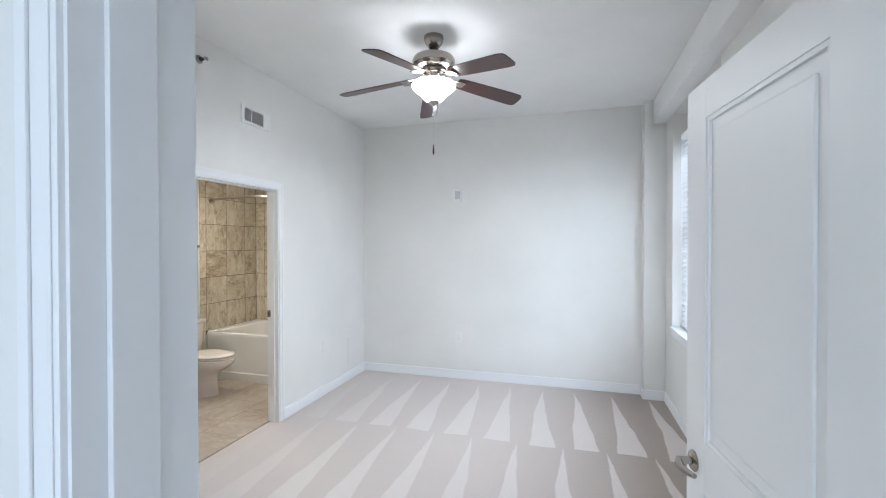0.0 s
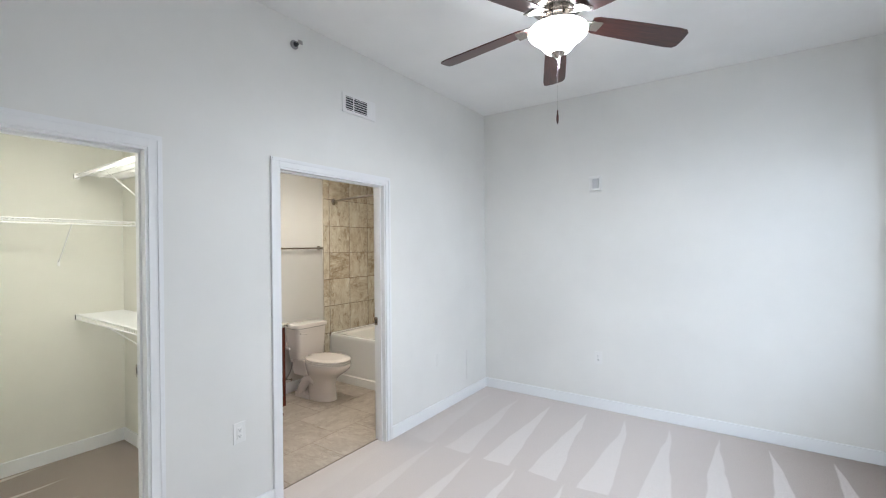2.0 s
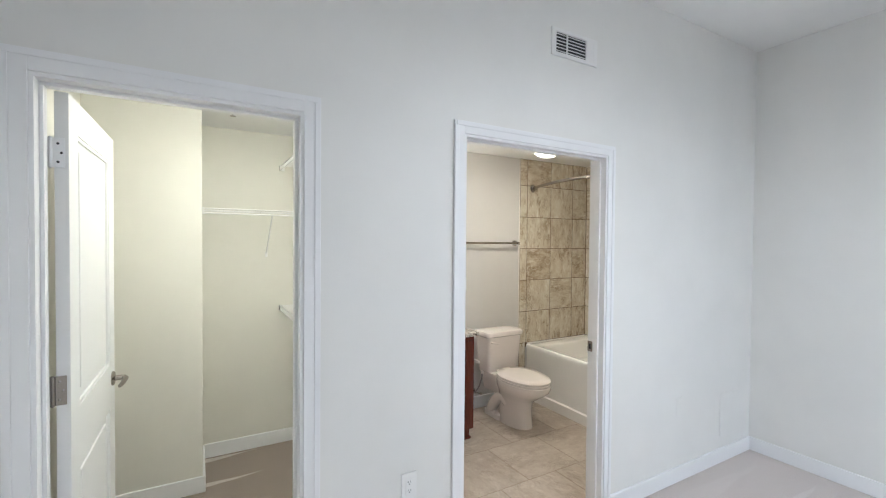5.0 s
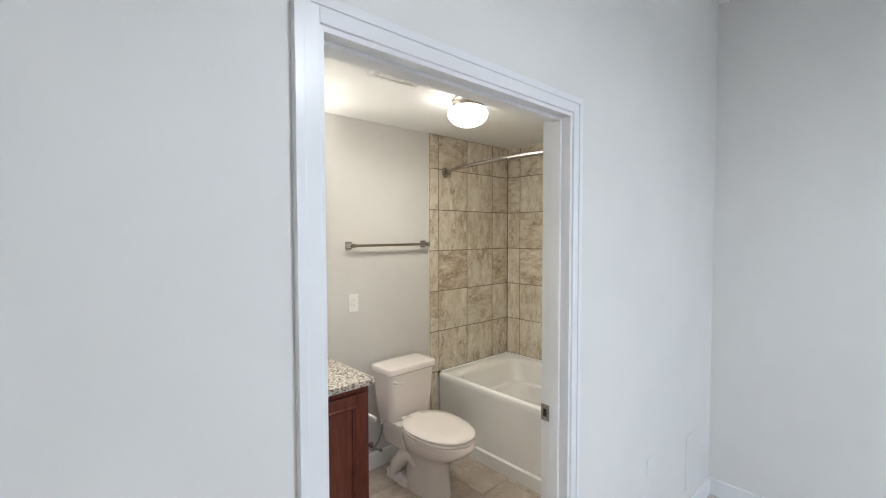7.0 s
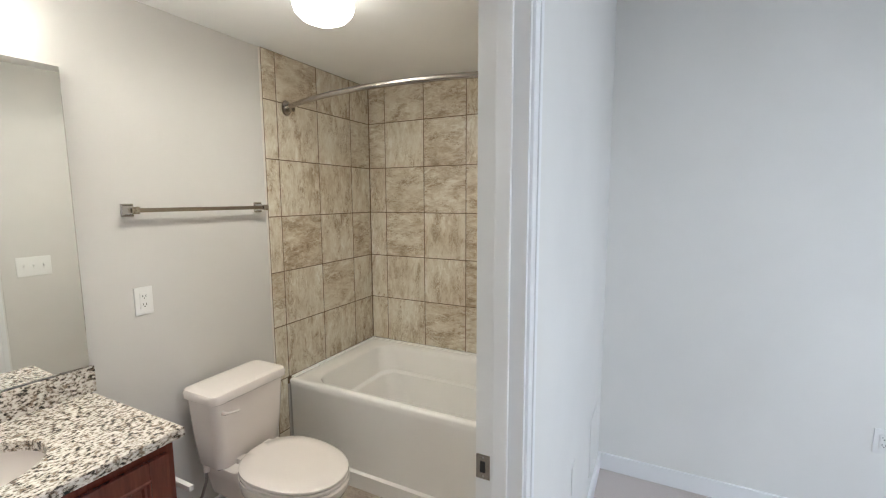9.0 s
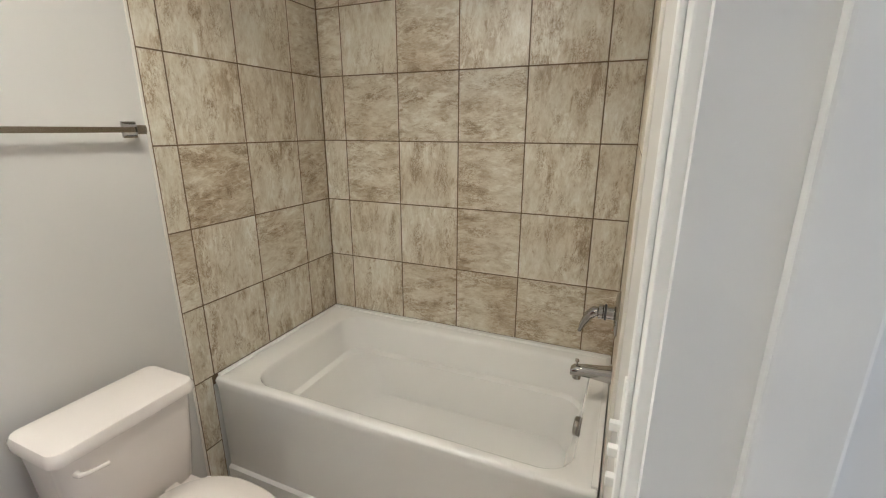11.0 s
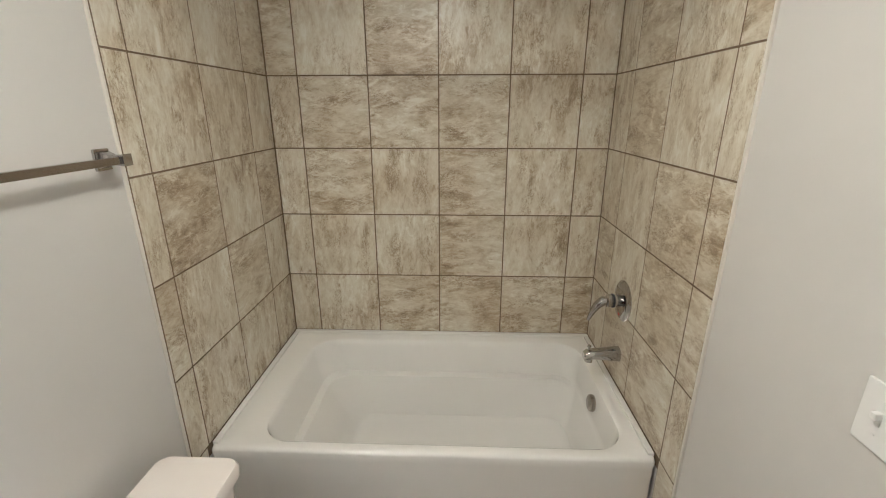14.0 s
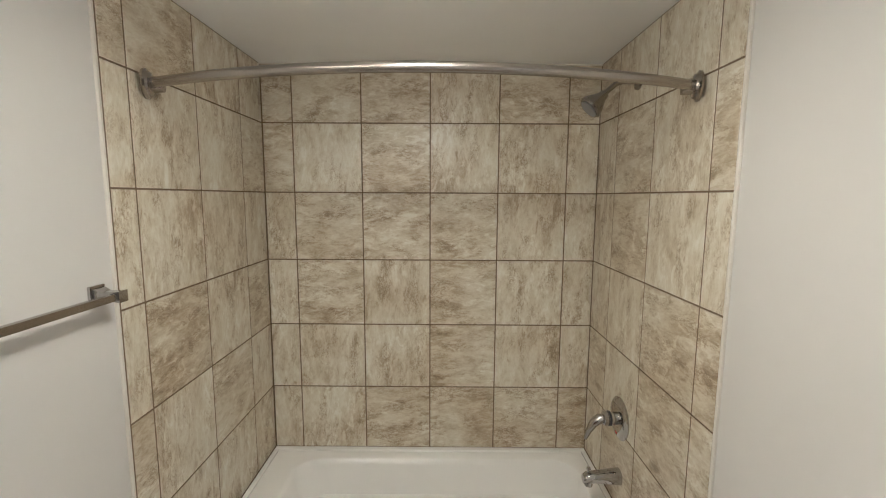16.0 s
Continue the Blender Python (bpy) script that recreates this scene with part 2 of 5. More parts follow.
WALNUT = wood_mat("walnut_blade", [(0.3, (0.035, 0.011, 0.009)), (0.6, (0.07, 0.020, 0.015)), (0.8, (0.11, 0.034, 0.025))], 0.3, (1.5, 22, 22))


def glowing(name, colour, strength):
    m = mat(name, (0.85, 0.84, 0.82), 0.2)
    bsdf(m).inputs["Emission Color"].default_value = (*colour, 1)
    bsdf(m).inputs["Emission Strength"].default_value = strength
    return m


FAN_GLASS = glowing("lit_fan_bowl", (1.0, 0.97, 0.93), FAN_GLOW)
BATH_GLASS = glowing("lit_bath_globe", (1.0, 0.88, 0.695), BATH_GLOW)
SHADE_GLASS = glowing("lit_vanity_shade", (1.0, 0.88, 0.695), SHADE_GLOW)
CLOSET_GLASS = glowing("lit_closet_globe", (1.0, 0.93, 0.76), CLOSET_GLOW)
MIRROR = mat("mirror_silver", (0.90, 0.92, 0.91), 0.01, 1.0)


def glass_mat():
    m = mat("window_glass", (1, 1, 1), 0.0)
    bsdf(m).inputs["Transmission Weight"].default_value = 1.0
    bsdf(m).inputs["IOR"].default_value = 1.45
    return m


GLASS = glass_mat()

# ---- builders ----


def box(bm, x0, x1, y0, y1, z0, z1, bevel=0.0):
    """A box between the given planes, joined to bm; its edges may be eased."""
    m = Matrix.Translation(((x0 + x1) / 2, (y0 + y1) / 2, (z0 + z1) / 2)) @ Matrix.Diagonal((x1 - x0, y1 - y0, z1 - z0, 1))
    vs = bmesh.ops.create_cube(bm, size=1, matrix=m)["verts"]
    if bevel:
        es = list({e for v in vs for e in v.link_edges})
        bmesh.ops.bevel(bm, geom=es, offset=bevel, segments=2, affect="EDGES", profile=0.6)
    return bm


def boxes(*items, bevel=0.0):
    bm = bmesh.new()
    for it in items:
        box(bm, *it, bevel=bevel)
    return bm


def loft(bm, rings, close=False, cap0=True, cap1=True):
    """Skin between rings of equally many points."""
    vs = [[bm.verts.new(p) for p in r] for r in rings]
    pairs = list(zip(vs, vs[1:])) + ([(vs[-1], vs[0])] if close else [])
    for a, b in pairs:
        n = len(a)
        for i in range(n):
            bm.faces.new((a[i], a[(i + 1) % n], b[(i + 1) % n], b[i]))
    if not close:
        if cap0:
            bm.faces.new(list(reversed(vs[0])))
        if cap1:
            bm.faces.new(vs[-1])
    bmesh.ops.recalc_face_normals(bm, faces=bm.faces)
    return bm


def lathe(profile, n=32, bm=None, cx=0.0, cy=0.0, cap0=True, cap1=True):
    bm = bm or bmesh.new()
    rings = [[(cx + r * math.cos(2 * math.pi * i / n), cy + r * math.sin(2 * math.pi * i / n), z) for i in range(n)] for r, z in profile]
    return loft(bm, rings, cap0=cap0, cap1=cap1)


def tube(pts, r, n=10, bm=None):
    """A round bar along points; r is one radius or one for each point."""
    bm = bm or bmesh.new()
    pts = [Vector(p) for p in pts]
    rs = r if isinstance(r, (list, tuple)) else [r] * len(pts)
    rings, side = [], None
    for i, p in enumerate(pts):
        d = (pts[min(i + 1, len(pts) - 1)] - pts[max(i - 1, 0)]).normalized()
        if side is None:
            side = d.cross(Vector((0, 0, 1)) if abs(d.z) < 0.9 else Vector((1, 0, 0))).normalized()
        side = (side - d * side.dot(d)).normalized()
        up = d.cross(side)
        rings.append([p + (side * math.cos(a) + up * math.sin(a)) * rs[i] for a in (2 * math.pi * k / n for k in range(n))])
    return loft(bm, rings)


def rrect(cx, cy, hx, hy, r, z, n=6):
    """A rounded rectangle at height z, as a ring."""
    out = []
    for sx, sy, a0 in ((1, 1, 0), (-1, 1, 90), (-1, -1, 180), (1, -1, 270)):
        for k in range(n + 1):
            a = radians(a0 + 90 * k / n)
            out.append((cx + sx * (hx - r) + r * math.cos(a), cy + sy * (hy - r) + r * math.sin(a), z))
    return out


def oval(cx, cy, hx, hy, z, n=40, power=2.0):
    out = []
    for k in range(n):
        a = 2 * math.pi * k / n
        c, s = math.cos(a), math.sin(a)
        out.append((cx + hx * math.copysign(abs(c) ** (2 / power), c), cy + hy * math.copysign(abs(s) ** (2 / power), s), z))
    return out


def mesh_of(name, bm, material, smooth=False):
    me = bpy.data.meshes.new(name)
    bm.to_mesh(me)
    bm.free()
    me.materials.append(material)
    if smooth:
        me.shade_smooth()
        me.set_sharp_from_angle(angle=radians(40))
    return me


def part(name, bm, material, parent, label="", smooth=False):
    """Links a bmesh as one mesh object under a thing or a part."""
    ob = new(name, mesh_of(name, bm, material, smooth))
    ob.parent = parent
    base = parent
    while base.parent:
        base = base.parent
    if base.get("in_world") and parent == base:
        ob.matrix_parent_inverse = base.matrix_basis.inverted()
    if label:
        tagged(ob, label)
    return ob


def thing(name, m, label, category, group="", kind="", in_world=False):
    """An Empty at the thing's base. in_world: its parts are given in the place's own metres."""
    e = new(name)
    e.empty_display_size = 0.1
    e.matrix_basis = m if isinstance(m, Matrix) else Matrix.Translation(m)
    if in_world:
        e["in_world"] = 1
    return tagged(e, label, category, group, kind)


def solid(name, bm, material, label, category, group="", kind="", smooth=False):
    return tagged(new(name, mesh_of(name, bm, material, smooth)), label, category, group, kind)


def setting(name, bm, material, label, category):
    return solid(name, bm, material, label, category, kind="structure")


# ---- the rooms ----
W, WB = -2.365, -2.465          # bedroom and bathroom faces of the wall between them
N, E = 4.735, 0.96              # bedroom north and east faces
CZ, BZ, KZ = 2.955, 2.345, 2.325  # ceilings: bedroom, bathroom, closet
BW, BN, BS = -4.0, 4.79, 2.07   # bathroom west, north and south faces
KW, KN, KS = -4.16, 2.0, 0.60   # closet west, north and south faces
S0, S1 = 0.415, 0.63            # south wall of the bedroom
CD0, CD1 = 0.727, 1.487         # closet doorway
BD0, BD1 = 2.172, 3.128          # bathroom doorway
DH, BH = 2.012, 2.026           # doorway heads: closet and hall, bathroom
HD0, HD1 = -0.67, 0.57          # doorway from the hall

setting("wall_west", boxes((WB, W, S0, CD0, 0, 3.05), (WB, W, CD0, CD1, DH, 3.05), (WB, W, CD1, BD0, 0, 3.05), (WB, W, BD0, BD1, BH, 3.05), (WB, W, BD1, 4.93, 0, 3.05)), WALL, "off-white painted wall with two doorways", "wall")
setting("wall_north", boxes((W, 1.2, N, 4.93, 0, 3.05)), WALL, "off-white painted plain wall", "wall")
setting("wall_south", boxes((W, HD0, S0, S1, 0, 3.05), (HD1, 1.2, S0, S1, 0, 3.05), (HD0, HD1, S0, S1, DH + 0.02, 3.05)), WALL, "off-white painted wall with the hall doorway", "wall")
WY0, WY1, WZ0, WZ1, SOF = 3.03, 4.32, 0.785, 2.53, 2.72
setting("wall_east", boxes((E, 1.2, S1, WY0, 0, 3.05), (E, 1.2, WY1, N, 0, 3.05), (E, 1.2, WY0, WY1, 0, WZ0 - 0.03), (E, 1.2, WY0, WY1, SOF, 3.05), (1.08, 1.2, WY0, WY1, WZ1, SOF)), WALL, "off-white painted wall with a recessed window", "wall")
setting("column", boxes((0.765, E, 4.60, N, 0, CZ), bevel=0.006), WALL, "off-white painted corner column", "column")
setting("soffit", boxes((0.845, E, S1, 4.60, SOF, CZ), bevel=0.005), CEIL, "white painted soffit over the window", "soffit")
setting("ceiling", boxes((-2.37, 1.2, S1, N, CZ, 3.05)), CEIL, "flat white painted ceiling", "ceiling")
setting("wall_bath_west", boxes((-4.12, BW, KN, 4.93, 0, 2.5)), BATHP_DIM, "warm white painted bathroom wall", "wall")
setting("wall_bath_north", boxes((BW, WB, BN, 4.93, 0, 2.5)), BATHP_DIM, "bathroom wall behind the tub tile", "wall")
setting("wall_bath_south", boxes((BW, WB, KN, BS, 0, 2.5)), BATHP_DIM, "warm white painted bathroom wall", "wall")
setting("wall_bath_east", boxes((WB - 0.003, WB, BD1 + 0.06, BN, 0, BZ), (WB - 0.003, WB, BD0 - 0.06, BD1 + 0.06, BH + 0.06, BZ)), BATHP_DIM, "warm white paint on the bathroom side", "wall")
setting("ceiling_bath", boxes((BW, WB, BS, BN, BZ, 2.5)), CEIL, "flat white bathroom ceiling", "ceiling")
setting("wall_closet_west", boxes((-4.28, KW, S0, KN, 0, 2.5)), CLOSET, "cream painted closet back wall", "wall")
setting("wall_closet_south", boxes((KW, WB, S0, KS, 0, 2.5)), CLOSET, "cream painted closet side wall", "wall")
setting("wall_closet_north", boxes((KW, WB, KN - 0.012, KN, 0, 2.5)), CLOSET, "cream painted closet side wall", "wall")
setting("wall_closet_chase", boxes((KW, -3.71, KS, 1.168, 0, 2.4), bevel=0.004), CLOSET, "cream painted boxed-out closet corner", "wall")
setting("ceiling_closet", boxes((KW, WB, KS, KN - 0.012, KZ, 2.5)), CEIL, "white closet ceiling", "ceiling")
# hall behind the walk's start
setting("wall_hall_west", boxes((-1.42, -1.3, -3.6, S0, 0, 2.8)), WALL, "off-white painted hall wall", "wall")
setting("wall_hall_east", boxes((1.2, 1.32, -3.6, S0, 0, 2.8)), WALL, "off-white painted hall wall", "wall")
setting("wall_hall_south", boxes((-1.3, 1.2, -3.6, -3.48, 0, 0.5), (-1.3, 1.2, -3.6, -3.48, 2.5, 2.8), (-1.3, -1.15, -3.6, -3.48, 0.5, 2.5), (0.95, 1.2, -3.6, -3.48, 0.5, 2.5)), WALL, "off-white painted hall wall with a window opening", "wall")
setting("ceiling_hall", boxes((-1.3, 1.2, -3.48, S0, 2.7, 2.8)), CEIL, "white hall ceiling", "ceiling")
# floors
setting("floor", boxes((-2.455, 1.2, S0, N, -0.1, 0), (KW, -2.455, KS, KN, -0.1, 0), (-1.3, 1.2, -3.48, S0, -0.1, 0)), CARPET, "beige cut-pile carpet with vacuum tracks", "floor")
FGROUT = painted("floor_grout", (0.37, 0.305, 0.245), 0.9, 0.12, 0.4, 300)
floor_bath = setting("floor_bath", boxes((BW, -2.455, BS, BN, -0.1, -0.0015)), FGROUT, "stone-look tile floor with thin grout joints", "floor")
setting("ground", boxes((-60, 60, -60, 60, -3.4, -3.3)), painted("ground_grey", (0.22, 0.22, 0.2), 0.9, 0.2), "grey ground outside, far below the window", "ground")


def baseboard(x0, x1, y0, y1, h=0.098):
    bm = boxes((x0, x1, y0, y1, 0, h), bevel=0.004)
    return setting("baseboard", bm, BASEP, "white painted baseboard along the wall", "baseboard")


T = 0.015
baseboard(W, 0.765 - T, N - T, N)
baseboard(W, W + T, BD1 + 0.049, N - T)
baseboard(W, W + T, CD1 + 0.055, BD0 - 0.049)
baseboard(0.765 - T, E - T, 4.60 - T, 4.60)
baseboard(0.765 - T, 0.765, 4.60, N - T)
baseboard(E - T, E, S1 + T, 4.60 - T)
baseboard(W, HD0 - 0.07, S1, S1 + T)
baseboard(HD1 + 0.07, E - T, S1, S1 + T)
baseboard(KW, KW + T, 1.168 + T, KN - 0.012 - T)
baseboard(KW, WB, KN - 0.012 - T, KN - 0.012)
baseboard(-3.71, -3.71 + T, KS + T, 1.168 + T)
baseboard(KW + T, -3.71, 1.168, 1.168 + T)
baseboard(BW, BW + T, 3.0, 3.868, 0.11)
baseboard(WB - T - 0.003, WB - 0.003, BD1 + 0.049, 3.84, 0.11)


def doorway(name, label, y0, y1, head, faces, cw, stops):
    """Jambs, stops and two-step casings of a doorway in a wall that runs along y. faces: the two wall faces in x."""
    xa, xb = faces
    e = thing(name, (xb, (y0 + y1) / 2, 0), label, "door frame", kind="structure", in_world=True)
    J = 0.018
    part("jamb", boxes((xa - 0.004, xb + 0.004, y0 - 0.002, y0 + J, 0, head - J)), TRIM, e)
    part("jamb", boxes((xa - 0.004, xb + 0.004, y1 - J, y1 + 0.002, 0, head - J)), TRIM, e)
    part("jamb_head", boxes((xa - 0.004, xb + 0.004, y0 - 0.002, y1 + 0.002, head - J, head + 0.002)), TRIM, e)
    s0, s1 = stops
    part("stop", boxes((s0, s1, y0 + J, y0 + J + 0.011, 0, head - J - 0.011), bevel=0.002), TRIM, e)
    part("stop", boxes((s0, s1, y1 - J - 0.011, y1 - J, 0, head - J - 0.011), bevel=0.002), TRIM, e)
    part("stop_head", boxes((s0, s1, y0 + J, y1 - J, head - J - 0.011, head - J), bevel=0.002), TRIM, e)
    for face, d in ((xb, 1), (xa, -1)):
        for lo, hi, z0, z1, nm in ((y0 - cw, y0 + 0.006, 0, head + cw, "casing"), (y1 - 0.006, y1 + cw, 0, head + cw, "casing"), (y0 + 0.006, y1 - 0.006, head - 0.006, head + cw, "casing_head")):
            def slab(t0, t1, a, b, c, f):
                xs = sorted((face + d * t0, face + d * t1))
                return (xs[0], xs[1], a, b, c, f)
            items = [slab(0.0, 0.011, lo, hi, z0, z1)]
            if nm == "casing_head":
                items += [slab(0.011, 0.015, lo - cw + 0.004, hi + cw - 0.004, z1 - 0.022, z1 - 0.001)]
            else:
                o = lo if nm == "casing" and lo < y0 else hi - 0.024
                items += [slab(0.011, 0.015, o + 0.001, o + 0.022, z0, z1 - 0.022)]
            part(nm, boxes(*items, bevel=0.0015), TRIM, e)
    return e


closet_frame = doorway("door_frame_1", "white painted casing round the closet doorway", CD0, CD1, DH, (WB, W), 0.055, (-2.44, -2.405))
bath_frame = doorway("door_frame_2", "white painted casing round the bathroom doorway", BD0, BD1, BH, (WB - 0.003, W), 0.049, (-2.43, -2.395))


def strike_plate(parent, x, y, z):
    p = part("strike_plate", boxes((x - 0.017, x + 0.017, y - 0.0025, y, z - 0.03, z + 0.03), bevel=0.0008), NICKEL, parent, "brushed nickel strike plate")
    part("latch_hole", boxes((x - 0.007, x + 0.006, y - 0.0032, y - 0.002, z - 0.014, z + 0.014)), SLOT, p)
    part("screw", lathe([(0.0035, 0), (0.002, 0.001)], 8, None, 0, 0), CHROME, p).matrix_basis = pose(x, y - 0.0026, z + 0.023, 90)
    part("screw", lathe([(0.0035, 0), (0.002, 0.001)], 8, None, 0, 0), CHROME, p).matrix_basis = pose(x, y - 0.0026, z - 0.023, 90)


strike_plate(bath_frame, -2.455, BD1 - 0.018, 0.94)
strike_plate(closet_frame, -2.465, CD1 - 0.018, 0.94)
# hall doorway, seen from inside it at the start
hall_frame = thing("door_frame_3", (HD0, S1, 0), "white painted casing and jamb of the hall doorway", "door frame", kind="structure", in_world=True)
for x0, x1, nm in ((HD0, HD0 + 0.018, "jamb"), (HD1 - 0.018, HD1, "jamb")):
    part(nm, boxes((x0, x1, S0 - 0.004, S1 + 0.004, 0, DH + 0.002)), TRIM, hall_frame)
part("jamb_head", boxes((HD0, HD1, S0 - 0.004, S1 + 0.004, DH + 0.002, DH + 0.02)), TRIM, hall_frame)
part("stop", boxes((HD0 + 0.018, HD0 + 0.03, 0.462, 0.545, 0, DH), bevel=0.002), TRIM, hall_frame)
for y0, y1 in ((S1, S1 + 0.014), (S0 - 0.014, S0)):
    part("casing", boxes((HD0 - 0.07, HD0 + 0.01, y0, y1, 0, DH + 0.08), bevel=0.002), TRIM, hall_frame)
    part("casing", boxes((HD1 - 0.01, HD1 + 0.07, y0, y1, 0, DH + 0.08), bevel=0.002), TRIM, hall_frame)
    part("casing_head", boxes((HD0 + 0.01, HD1 - 0.01, y0, y1, DH + 0.01, DH + 0.08), bevel=0.002), TRIM, hall_frame)
part("back_band", boxes((HD0 - 0.07, HD0 - 0.046, S0 - 0.020, S0 - 0.014, 0, DH + 0.08), bevel=0.002), TRIM, hall_frame)
part("bead", boxes((HD0 - 0.012, HD0 - 0.002, S0 - 0.017, S0 - 0.014, 0, DH + 0.01), bevel=0.0012), TRIM, hall_frame)


def lever(parent, m, flip):
    """A lever handle: rose, neck and a swept bar. Local x runs along the leaf, y out of its face."""
    r = part("lever_handle", lathe([(0.004, -0.001), (0.031, 0), (0.032, 0.005), (0.026, 0.010), (0.012, 0.012), (0.010, 0.05), (0.003, 0.052)], 28), NICKEL, parent, "brushed nickel lever handle", True)
    r.matrix_basis = m
    bar = part("lever_bar", tube([(0, 0, 0.045), (flip * 0.02, 0, 0.052), (flip * 0.05, 0.002, 0.053), (flip * 0.085, -0.004, 0.05), (flip * 0.112, -0.008, 0.043)], [0.010, 0.011, 0.010, 0.009, 0.007], 12), NICKEL, r, "", True)
    return r


def panel_door(name, m, width, height, splits, rails, label, lever_x, lever_z, flip):
    """A moulded door leaf from its hinge edge (local x = 0) with recessed panels on both faces."""
    e = thing(name, m, label, "door", kind="structure")
    th = 0.035
    for a, b in splits["stiles"]:
        part("stile", boxes((a, b, 0, th, 0, height), bevel=0.0015), DOORP, e)
    for (xa, xb) in splits["cols"]:
        for z0, z1 in rails:
            part("rail", boxes((xa, xb, 0.0005, th - 0.0005, z0, z1)), DOORP, e)
        for k in range(len(rails) - 1):
            z0, z1 = rails[k][1], rails[k + 1][0]
            bm = boxes((xa, xb, 0.012, th - 0.012, z0, z1))
            box(bm, xa + 0.045, xb - 0.045, 0.006, th - 0.006, z0 + 0.045, z1 - 0.045, bevel=0.005)
            part("panel", bm, DOORP, e)
            for q in (0, 1):
                ya, yb = (0.004, 0.012) if q == 0 else (th - 0.012, th - 0.004)
                mb = boxes((xa, xa + 0.012, ya, yb, z0, z1), (xb - 0.012, xb, ya, yb, z0, z1), (xa + 0.012, xb - 0.012, ya, yb, z0, z0 + 0.012), (xa + 0.012, xb - 0.012, ya, yb, z1 - 0.012, z1))
                part("moulding", mb, DOORP, e)
    lever(e, pose(lever_x, th, lever_z, -90), flip)
    lever(e, pose(lever_x, 0, lever_z, 90), flip)
    part("latch_plate", boxes((width - 0.0005, width + 0.0015, 0.006, 0.029, lever_z - 0.03, lever_z + 0.03)), NICKEL, e)
    return e


# closet door, open into the closet; its hinges on the frame
panel_door("door_1", pose(-2.466, CD0 + 0.038, 0.012, 0, 0, 179.2) @ pose(0, -0.035, 0), 0.73, 1.975, {"stiles": [(0, 0.11), (0.62, 0.73)], "cols": [(0.11, 0.62)]}, [(0, 0.2), (0.78, 0.97), (1.865, 1.975)], "white moulded two-panel closet door standing open", 0.67, 0.90, -1)
for z, mt in ((1.80, TRIM), (1.07, NICKEL), (0.22, NICKEL)):
    hg = part("hinge", boxes((-2.4645, -2.4615, CD0 + 0.019, CD0 + 0.064, z - 0.045, z + 0.045), bevel=0.0006), mt, closet_frame, "door hinge leaf with screws")
    part("hinge_pin", lathe([(0.003, -0.048), (0.006, -0.045), (0.006, 0.045), (0.003, 0.048)], 12, None, -2.459, CD0 + 0.031), mt, hg, "", True).location = (0, 0, z)
    for dz in (-0.028, 0, 0.028):
        part("screw", lathe([(0.004, 0), (0.0025, 0.001)], 8), SLOT if mt is TRIM else CHROME, hg).matrix_basis = pose(-2.4615, CD0 + 0.048 + 0.008 * (dz == 0), z + dz, 0, 90, 0)
# hall door, open into the bedroom
panel_door("door_2", pose(0.56, 0.60, 0.012, 0, 0, 97.2), 0.90, 2.0, {"stiles": [(0, 0.285), (0.773, 0.90)], "cols": [(0.285, 0.773)]}, [(0, 0.22), (0.80, 0.95), (1.89, 2.0)], "white moulded panel door from the hall standing open", 0.84, 0.865, -1)

# ---- window, blind and sill ----
win = thing("window_1", (1.1, (WY0 + WY1) / 2, WZ0), "black-framed double-hung window in a white recess", "window", kind="structure", in_world=True)
wz_mid = 1.675
for y0, y1 in ((WY0, WY0 + 0.045), (WY1 - 0.045, WY1)):
    part("window_frame", boxes((1.085, 1.17, y0, y1, WZ0, WZ1), bevel=0.003), TRIM, win)
part("window_frame", boxes((1.085, 1.17, WY0 + 0.045, WY1 - 0.045, WZ1 - 0.04, WZ1), bevel=0.003), TRIM, win)
part("window_frame", boxes((1.085, 1.17, WY0 + 0.045, WY1 - 0.045, WZ0, WZ0 + 0.04), bevel=0.003), TRIM, win)
for xs, z0, z1 in ((1.145, wz_mid, WZ1 - 0.04), (1.115, WZ0 + 0.04, wz_mid + 0.04)):
    a, b = WY0 + 0.045, WY1 - 0.045
    sash = part("sash", boxes((xs, xs + 0.028, a, a + 0.045, z0, z1), (xs, xs + 0.028, b - 0.045, b, z0, z1), (xs, xs + 0.028, a + 0.045, b - 0.045, z0, z0 + 0.04), (xs, xs + 0.028, a + 0.045, b - 0.045, z1 - 0.04, z1)), BLACKF, win, "black window sash")
    g = part("pane", boxes((xs + 0.012, xs + 0.016, a + 0.045, b - 0.045, z0 + 0.04, z1 - 0.04)), GLASS, sash, "clear glass pane")
    g.visible_shadow = False
part("sash_lock", boxes((1.10, 1.115, 3.62, 3.70, wz_mid + 0.04, wz_mid + 0.055), bevel=0.003), BLACKF, win)
setting("window_sill", boxes((E - 0.022, 1.085, WY0 - 0.02, WY1, WZ0 - 0.028, WZ0), bevel=0.004), TRIM, "white painted window sill", "window sill")
setting("trim", boxes((E - 0.012, E, WY0 + 0.01, WY1 - 0.02, WZ0 - 0.08, WZ0 - 0.028), bevel=0.003), TRIM, "white apron under the window sill", "trim")

